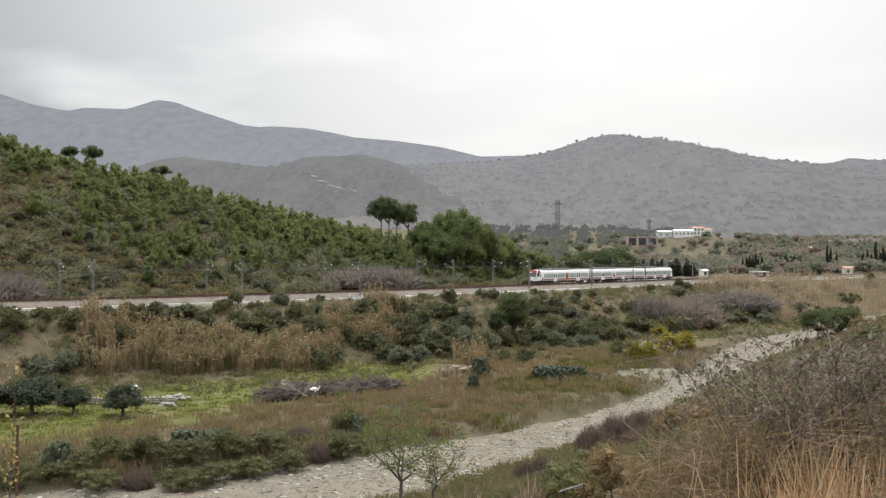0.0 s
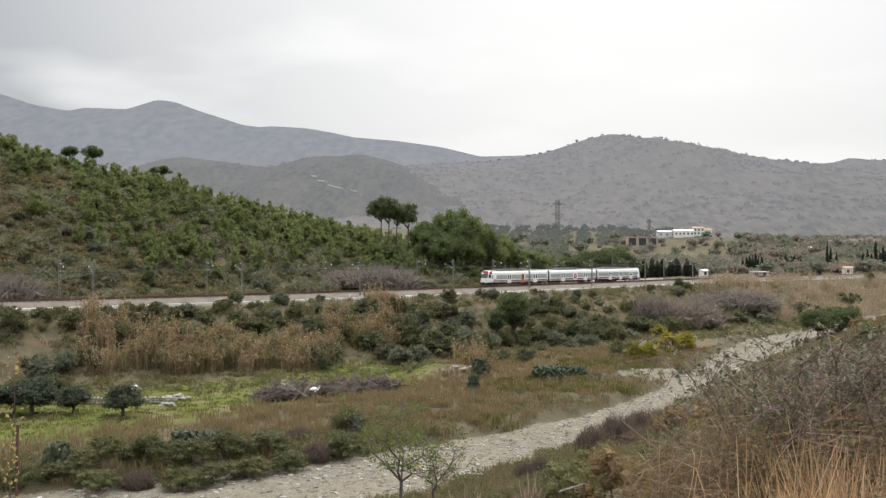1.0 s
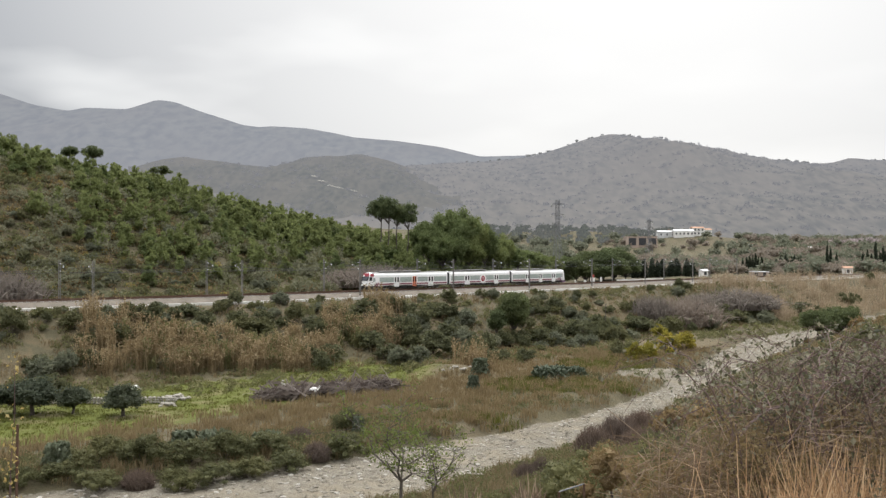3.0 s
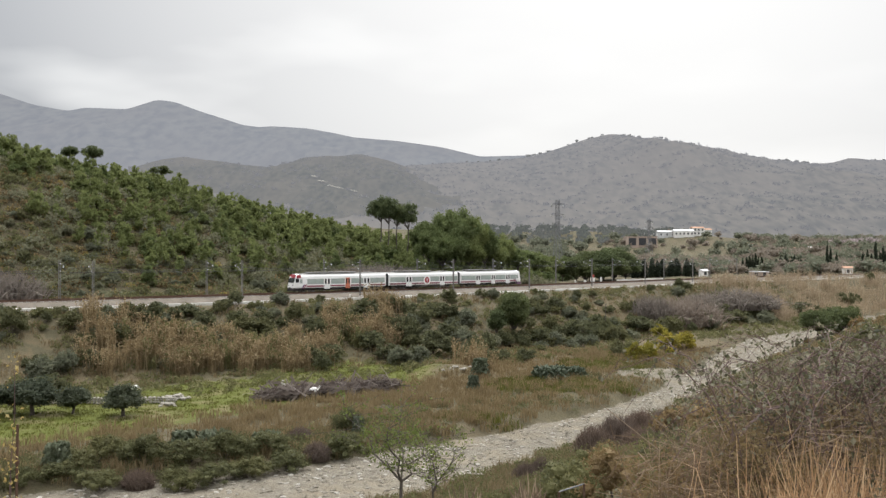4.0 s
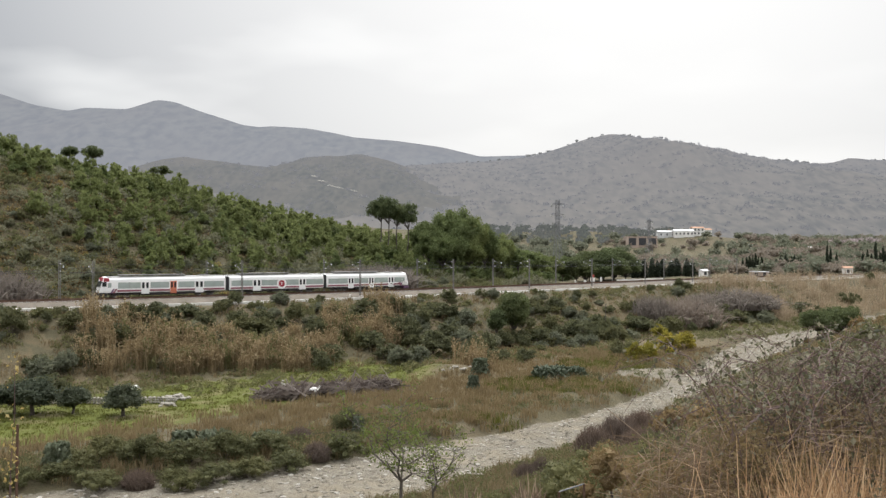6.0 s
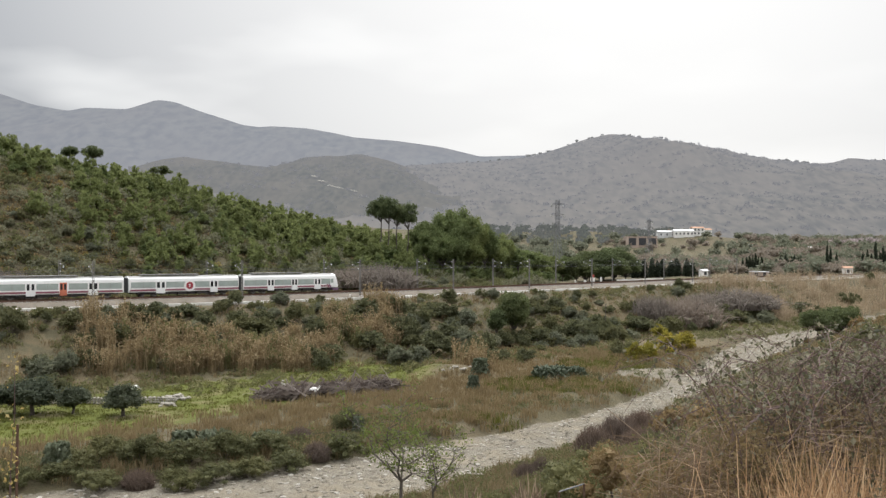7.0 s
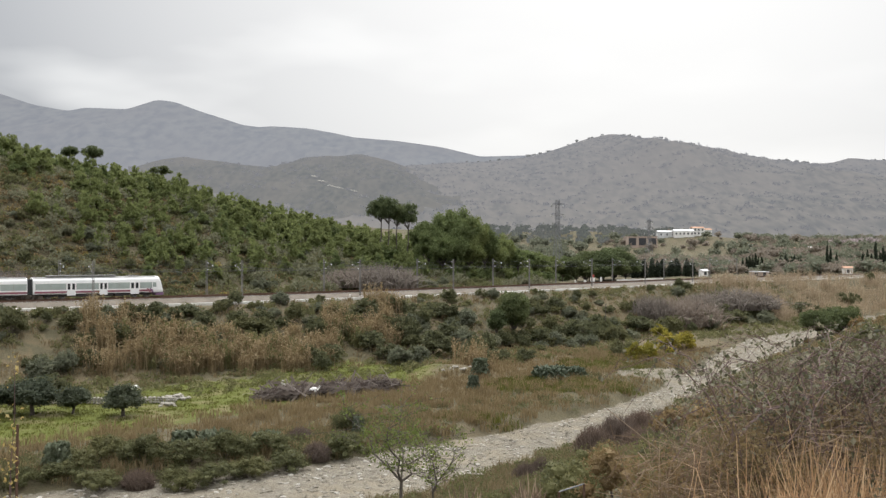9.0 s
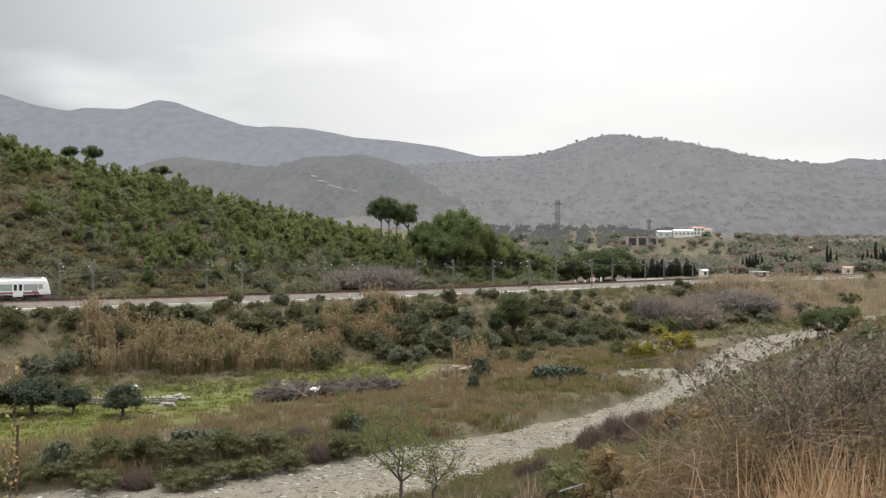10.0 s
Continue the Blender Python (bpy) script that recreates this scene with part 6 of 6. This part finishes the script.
scatter_stuff("brushwood_pile", "long heap of cut grey-brown brushwood in the field", "brushwood", 161, [(-24.8 + 17.0 * f + 0.7 * math.sin(i * 5.1), 132.2 + 10.5 * f + 0.9 * math.cos(i * 3.7)) for i in range(150) for f in (((i * 0.618) % 1.0),)], brush_piece, M_DEADWOOD, 20, 1.1, 2.0)
bag = thing("white_bag", "crumpled white bag lying on the brushwood", "bag", at=Matrix.Translation((-18.2, 134.2, zg(-18.2, 134.2) + 1.2)))
bm = bmesh.new()
bmesh.ops.create_icosphere(bm, subdivisions=3, radius=0.5)
for v in bm.verts:
    v.co = Vector((v.co.x * 1.3, v.co.y * 0.8, v.co.z * 0.75)) * (1 + 0.25 * noise.noise(v.co * 4.0))
part("sack", bm, M_RENDER, bag)
bm = bmesh.new()
tube(bm, [(0.5, 0, 0.1), (0.75, 0.05, 0.3), (0.85, 0.1, 0.55)], [0.14, 0.07, 0.16], 8)
part("neck", bm, M_RENDER, bag)

# ---- river stones, driftwood and the path beside the bed
river_pts = valley_spots(171, 5200, -45, 100, 82, 262, lambda x, y: 1.0 * river_gap(x, y, -10, 9.3) * (1.0 if y < 150 else 0.5))


def pebble_shape(r):
    k = np.array([(math.cos(f) * math.sin(th), math.sin(f) * math.sin(th), math.cos(th)) for th in (0.45, 1.2, 1.9) for f in np.linspace(0, 2 * math.pi, 7)[:-1]])
    v = k * r.uniform(0.75, 1.2, (18, 1)) * np.array([r.uniform(0.16, 0.34), r.uniform(0.14, 0.24), r.uniform(0.045, 0.09)])
    q = [(b * 6 + j, (b + 1) * 6 + j, (b + 1) * 6 + (j + 1) % 6, b * 6 + (j + 1) % 6) for b in range(2) for j in range(6)]
    return v + np.array([0, 0, 0.03]), np.array(q + [(0, 1, 2, 3), (0, 3, 4, 5)])


M_PEBBLE = foliage("river_cobbles", (0.15, 0.132, 0.102), (0.28, 0.255, 0.208), (0.66, 0.635, 0.58), 0.9, 0.1)
scatter_stuff("river_cobbles", "pale rounded cobbles strewn over the dry river bed", "cobbles", 172, river_pts, pebble_shape, M_PEBBLE, 16, 0.35, 1.4)


# ---------------------------------------------------------------- close to the camera
M_STEM = surface("bramble_cane", (0.06, 0.036, 0.032), (0.16, 0.095, 0.08), 6.0, 0.7, 0, 0.3, 0.003, 60.0)
M_BRAMBLE = foliage("bramble_leaves", (0.036, 0.04, 0.022), (0.105, 0.104, 0.06), (0.3, 0.275, 0.195), 0.5)
M_STRAW = foliage("straw_grass", (0.2, 0.115, 0.058), (0.43, 0.275, 0.15), (0.74, 0.57, 0.37), 0.7, 0.15)
M_TWIG = foliage("dry_twigs", (0.07, 0.05, 0.038), (0.2, 0.145, 0.1), (0.5, 0.39, 0.28), 0.85, 0.2)
M_SPRING = foliage("spring_leaves", (0.085, 0.115, 0.025), (0.14, 0.175, 0.04), (0.22, 0.25, 0.075), 0.6)
M_OCHRE = foliage("ochre_leaves", (0.25, 0.18, 0.06), (0.38, 0.28, 0.10), (0.5, 0.42, 0.2), 0.7)


def leaf_cards(r, pts, size, droop=0.2):
    """Small pointed leaves, folded along the rib, at the given points."""
    n = len(pts)
    a = r.normal(size=(n, 3)) + np.array([0, 0, -droop])
    a /= np.linalg.norm(a, axis=1, keepdims=True)
    b = np.cross(a, r.normal(size=(n, 3)))
    b /= np.linalg.norm(b, axis=1, keepdims=True) + 1e-9
    c = np.cross(a, b)
    s = size * r.uniform(0.6, 1.3, (n, 1))
    p = np.asarray(pts)
    v = np.stack([p, p + a * s * 0.5 + b * s * 0.32 + c * s * 0.1, p + a * s, p + a * s * 0.5 - b * s * 0.32 + c * s * 0.1], 1).reshape(-1, 3)
    return v, np.arange(n * 4).reshape(n, 4)


def arch(bm, r, base, peak, tip, r0):
    """An arching cane; returns points along it."""
    pts = []
    for k in range(13):
        f = k / 12
        q = Vector(base) * (1 - f) ** 2 + Vector(peak) * 2 * f * (1 - f) + Vector(tip) * f * f
        pts.append(q + Vector((r.normal(), r.normal(), r.normal())) * 0.015)
    tube(bm, pts, [r0 * (1 - 0.7 * k / 12) for k in range(13)], 5)
    return pts


def bramble(label, seed, x, y, w, h, canes, leaves, leaf, z=None):
    r = np.random.default_rng(seed)
    t = thing("bramble", label, "bramble", "brambles near the camera", at=Matrix.Translation((x, y, zg(x, y) - 0.05 if z is None else z)))
    bm = bmesh.new()
    allp = []
    for k in range(canes):
        b = (r.normal() * w * 0.25, r.normal() * w * 0.25, 0)
        a = r.uniform(0, 6.283)
        reach = r.uniform(0.4, 1.0) * w
        top = h * r.uniform(0.7, 1.25)
        pk = (b[0] + math.cos(a) * reach * 0.4, b[1] + math.sin(a) * reach * 0.4, top * 1.5)
        tp = (b[0] + math.cos(a) * reach, b[1] + math.sin(a) * reach, top * r.uniform(0.25, 0.8))
        pts = arch(bm, r, b, pk, tp, r.uniform(0.004, 0.009))
        allp += pts[3:]
        for j in range(3):
            q = pts[r.integers(3, 12)]
            e = q + Vector((r.normal() * 0.3, r.normal() * 0.3, r.uniform(-0.05, 0.3)))
            tube(bm, [q, (q + e) / 2 + Vector((0, 0, 0.05)), e], [0.004, 0.003, 0.002], 4)
            allp += [q.lerp(e, 0.5), e, e]
    part("cane_tangle", bm, M_STEM, t)["kind"] = "stuff"
    idx = r.integers(0, len(allp), leaves)
    pts = np.array([tuple(allp[i]) for i in idx]) + r.normal(size=(leaves, 3)) * 0.05
    v, f = leaf_cards(r, pts, leaf)
    mesh_part("leaves", link_mesh("leaves", v, f, M_BRAMBLE), t)["kind"] = "stuff"
    return t


def thicket(label, seed, x, y, w, d, h, n, leaves, mat):
    """A tangled dry thicket: many fine leaning twigs and small leaves."""
    r = np.random.default_rng(seed)
    t = thing("thicket", label, "thicket", "thickets near the camera", at=Matrix.Translation((x, y, zg(x, y) - 0.05)))
    v, f = blades(r, n // 4, (w / 2, d / 2), h, 0.0035, 0.40)
    o = np.stack([r.normal(size=n) * w * 0.22, r.normal(size=n) * d * 0.22, r.uniform(0.1, 0.8, n) * h], 1)
    e = r.normal(size=(n, 3)) * np.array([1, 1, 0.6])
    e = e / np.linalg.norm(e, axis=1, keepdims=True) * r.uniform(0.15, 0.5, (n, 1))
    wd = np.cross(e, r.normal(size=(n, 3)))
    wd = wd / np.linalg.norm(wd, axis=1, keepdims=True) * 0.0045
    base = len(v)
    v = np.concatenate([v, np.stack([o - e - wd, o - e + wd, o + e + wd * 0.4, o + e - wd * 0.4], 1).reshape(-1, 3)])
    f = np.concatenate([f, np.arange(n * 4).reshape(n, 4) + base])
    mesh_part("brushwood", link_mesh("brushwood", v, f, M_TWIG), t)["kind"] = "stuff"
    a, k = r.uniform(0, 6.283, 90), np.sqrt(r.uniform(0, 1, 90))
    heart = np.stack([np.cos(a) * k * w / 2, np.sin(a) * k * d / 2, h * r.uniform(0.05, 0.85, 90) * (1.05 - 0.5 * k ** 2)], 1)
    pts = heart[r.integers(0, 90, leaves)] + r.normal(size=(leaves, 3)) * np.array([0.13, 0.13, 0.09])
    lv, lf = leaf_cards(r, pts, 0.042)
    mesh_part("leaves", link_mesh("leaves", lv, lf, mat), t)["kind"] = "stuff"
    return t


def grass_tuft(label, seed, x, y, w, h, n, z=None):
    """Long dry grass: each blade rises and bends over."""
    r = np.random.default_rng(seed)
    t = thing("dry_grass", label, "grass", "tall grass near the camera", at=Matrix.Translation((x, y, zg(x, y) if z is None else z)))
    a, k = r.uniform(0, 6.283, n), np.sqrt(r.uniform(0, 1, n))
    b = np.stack([np.cos(a) * k * w / 2, np.sin(a) * k * w / 2, np.full(n, -0.05)], 1)
    hh = h * r.uniform(0.45, 1.15, (n, 1))
    lean = r.normal(size=(n, 2)) * 0.2
    bend = r.normal(size=(n, 2)) * 0.46 * (r.uniform(0, 1, (n, 1)) < 0.5)
    fa = r.uniform(0, 3.14, n)
    wv = np.stack([np.cos(fa), np.sin(fa), np.zeros(n)], 1) * r.uniform(0.002, 0.0045, (n, 1))
    rows, steps = [], (0.0, 0.3, 0.55, 0.78, 0.92, 1.0)
    for j, f in enumerate(steps):
        off = np.concatenate([lean * f + bend * f ** 3, np.full((n, 1), f) - (np.linalg.norm(bend, axis=1, keepdims=True) * 0.9 * f ** 4)], 1) * hh
        wd = (1.0, 1.0, 0.9, 0.75, 0.55, 0.15)[j]
        rows += [b + off - wv * wd, b + off + wv * wd]
    v = np.stack(rows, 1).reshape(-1, 3)
    i = np.arange(n)[:, None] * 12
    f = np.concatenate([i + np.array([[2 * j, 2 * j + 1, 2 * j + 3, 2 * j + 2]]) for j in range(5)])
    mesh_part("blades", link_mesh("blades", v, f, M_STRAW), t)["kind"] = "stuff"
    return t


def sapling(label, seed, x, y, h, limbs, leaves, thick, spread):
    r = np.random.default_rng(seed)
    t = thing("sapling", label, "young tree", "saplings below the viewpoint", at=Matrix.Translation((x, y, zg(x, y) - 0.1)))
    bm = bmesh.new()
    tips = []
    fork = Vector((r.normal() * 0.05, 0, h * 0.6))
    stem(bm, r, (0, 0, 0), fork, thick, thick * 0.75, 3, 0.05, 8)
    for k in range(limbs):
        a = 6.283 * k / limbs + r.normal() * 0.3
        e = fork + Vector((math.cos(a) * spread * r.uniform(0.35, 0.75), math.sin(a) * spread * 0.6, h * r.uniform(0.18, 0.32)))
        pts = stem(bm, r, fork, e, thick * 0.62, thick * 0.2, 4, 0.10, 6)
        for q in pts[1:]:
            for _ in range(4):
                g = q + Vector((r.normal() * spread * 0.26, r.normal() * spread * 0.22, r.uniform(-0.05, 0.16) * h * 0.7))
                tw = stem(bm, r, q, g, thick * 0.16, 0.004, 2, 0.04, 4)
                tips += tw[1:]
                for _ in range(2):
                    g2 = g + Vector((r.normal() * 0.2, r.normal() * 0.2, r.uniform(-0.05, 0.3)))
                    tube(bm, [g, g2], [0.005, 0.003], 4)
                    tips += [g.lerp(g2, 0.5), g2]
    part("trunk", bm, M_BARK, t, "slim forked dark trunk")
    idx = r.integers(0, len(tips), leaves)
    pts = np.array([tuple(tips[i]) for i in idx]) + r.normal(size=(leaves, 3)) * 0.05
    v, f = leaf_cards(r, pts, 0.075)
    mesh_part("leaves", link_mesh("leaves", v, f, M_SPRING), t)["kind"] = "stuff"
    return t


sapling("slim young tree with sparse fresh green leaves", 201, -1.15, 24, 5.5, 4, 1700, 0.055, 2.0)
sapling("thin bare-limbed sapling with few green leaves", 202, -0.35, 24.5, 4.6, 3, 450, 0.04, 1.0)
for i, (x, y, w, h) in enumerate(((-3.0, 26, 1.6, 1.6), (0.6, 25, 1.8, 2.2), (-1.8, 22, 1.4, 1.5), (2.2, 24, 1.6, 1.9))):
    g = twiggy("bare_shrub", "small leafless shrub below the viewpoint", 205 + i, w, h, 260, M_TWIG, "bare shrubs near the camera")
    g.matrix_basis = Matrix.Translation((x, y, zg(x, y) + 0.2))

# scrub on the slope below and to the right
rs = np.random.default_rng(77)
NEAR_SCRUB = [(3.3, 26), (4.6, 24), (6.0, 25), (4.0, 30), (7.2, 27), (8.4, 24), (5.5, 33), (9.5, 30), (7.5, 36), (11.5, 33), (6.2, 21), (8.0, 20), (10.0, 22), (12.5, 27), (14, 38), (10.5, 42), (16, 44), (19, 40), (22, 50)]
for i, (x, y) in enumerate(NEAR_SCRUB):
    k = rs.uniform(0.8, 1.15)
    s = shrub("slope_bush", "low brown-green bush on the near slope", "bush", 300 + i, 2.6 * k, 2.1 * k, 30, (M_SCRUB, M_HEATH, M_SAGE)[i % 3], 0.36, 0.06, 210, "bushes on the near slope")
    s.matrix_basis = Matrix.Translation((x, y, zg(x, y) - 0.1)) @ Matrix.Rotation(i, 4, "Z")

for i, (x, y, w, d, h, n, l, m) in enumerate(((3.5, 8.2, 2.2, 2.0, 0.95, 420, 6500, M_HEATH), (4.6, 8.8, 2.2, 2.2, 1.0, 380, 9500, M_BRAMBLE), (3.2, 9.8, 2.2, 2.2, 1.0, 420, 6500, M_SCRUB), (5.6, 10.5, 2.6, 3.0, 1.1, 380, 10500, M_BRAMBLE), (4.3, 11.5, 2.8, 2.6, 1.0, 420, 7000, M_HEATH), (4.0, 6.6, 1.6, 1.6, 0.7, 600, 6000, M_BRAMBLE), (2.6, 8.9, 1.6, 1.6, 0.8, 450, 3000, M_HEATH))):
    thicket("tangled dry thicket with small leaves near the viewpoint", 220 + i, x, y, w, d, h, n, l, m)
for i, (x, y, w, h, c, l, s) in enumerate(((3.2, 8.6, 1.6, 1.2, 30, 600, 0.055), (4.4, 8.4, 1.8, 1.0, 38, 1500, 0.048), (5.0, 9.6, 2.0, 1.1, 38, 1700, 0.048), (3.7, 9.4, 1.9, 1.2, 34, 800, 0.055), (4.2, 7.0, 1.2, 0.75, 14, 500, 0.045))):
    bramble("arching bramble canes with dark sparse leaves", 240 + i, x, y, w, h, c, l, s)
for i, (x, y, w, h, n) in enumerate(((2.35, 5.8, 0.9, 0.86, 2200), (2.0, 6.0, 0.8, 0.72, 1100), (2.65, 6.2, 0.9, 0.82, 1700), (1.75, 6.6, 0.7, 0.7, 260), (2.9, 6.9, 1.0, 0.85, 600), (2.6, 7.4, 1.6, 1.0, 90), (3.1, 7.0, 0.9, 0.7, 500))):
    grass_tuft("tall dry straw-coloured grass close to the viewpoint", 260 + i, x, y, w, h, n)

# ---- a rusty stake, a leaning pipe and an ochre spray at the edges of the view
stake = thing("rusty_stake", "thin rusty steel stake standing on the slope", "stake", at=Matrix.Translation((-6.0, 13.3, zg(-6.0, 13.3) - 0.3)))
bm = bmesh.new()
top = 8.3 - 300 * 13.3 / 1681 - (zg(-6.0, 13.3) - 0.3)
tube(bm, [(0, 0, 0), (0.02, 0, top * 0.5), (0.05, 0, top)], [0.022, 0.022, 0.02], 8)
part("shaft", bm, M_RUST, stake)
bm = bmesh.new()
tube(bm, [(0.045, 0, top - 0.55), (0.05, 0, top - 0.5)], [0.034, 0.034], 8)
part("collar", bm, M_RUST, stake)
pipe = thing("steel_pipe", "short pale steel pipe lying in the scrub", "pipe", at=Matrix.Translation((3.05, 22.5, 8.3 - 413 * 22.5 / 1681)))
bm = bmesh.new()
tube(bm, [(-0.3, 0, -0.08), (0.3, 0.1, 0.08)], [0.02, 0.02], 10)
part("tube", bm, M_PYLON, pipe)
bm = bmesh.new()
tube(bm, [(-0.31, 0, -0.085), (-0.31, 0.0, -2.6)], [0.03, 0.03], 8)
tube(bm, [(0.3, 0.1, 0.08), (0.3, 0.1, -2.6)], [0.03, 0.03], 8)
part("support", bm, M_RUST, pipe)
spray = thing("ochre_shrub", "tall ochre-leaved shoot at the viewpoint's edge", "shrub", at=Matrix.Translation((-5.62, 12.0, zg(-5.62, 12.0) - 0.1)))
rq = np.random.default_rng(330)
hh = 8.3 - 190 * 12.0 / 1681 - zg(-5.62, 12.0)
bm = bmesh.new()
tips = []
for k in range(5):
    e = Vector((rq.normal() * 0.10, rq.normal() * 0.2, hh * (1.0 - 0.10 * k)))
    tips += stem(bm, rq, (rq.normal() * 0.05, 0, 0), e, 0.015, 0.004, 8, 0.05, 5)[4:]
part("shoots", bm, M_STEM, spray)["kind"] = "stuff"
ii = rq.integers(0, len(tips), 420)
pts = np.array([tuple(tips[i]) for i in ii]) + rq.normal(size=(420, 3)) * np.array([0.05, 0.05, 0.14])
v, f = leaf_cards(rq, pts, 0.055)
mesh_part("leaves", link_mesh("leaves", v, f, M_OCHRE), spray)["kind"] = "stuff"


# ---------------------------------------------------------------- what moves
TRAIN_S = [(0.0, 51.44), (0.5, 41.2), (1.0, 30.85), (1.5, 20.5), (2.0, 10.2), (2.5, 0.0), (4.0, -30.5), (4.5, -40.9), (5.0, -51.4), (5.5, -62.0), (7.0, -93.8), (7.5, -104.2), (8.0, -114.5), (8.5, -124.9), (9.0, -135.4), (9.5, -146.0), (10.0, -156.6)]


def motions():
    for car, front, length in TRAIN:
        rows = []
        for t, s in TRAIN_S:
            a, _ = on_track(s + front + 4.2)
            b, _ = on_track(s + front + length - 4.2)
            mid = (a + b) / 2
            d = b - a
            rows.append((t, pose(mid.x, mid.y, 0.0, 0, 0, math.degrees(math.atan2(d.y, d.x)))))
        walk(car, rows)


motions()
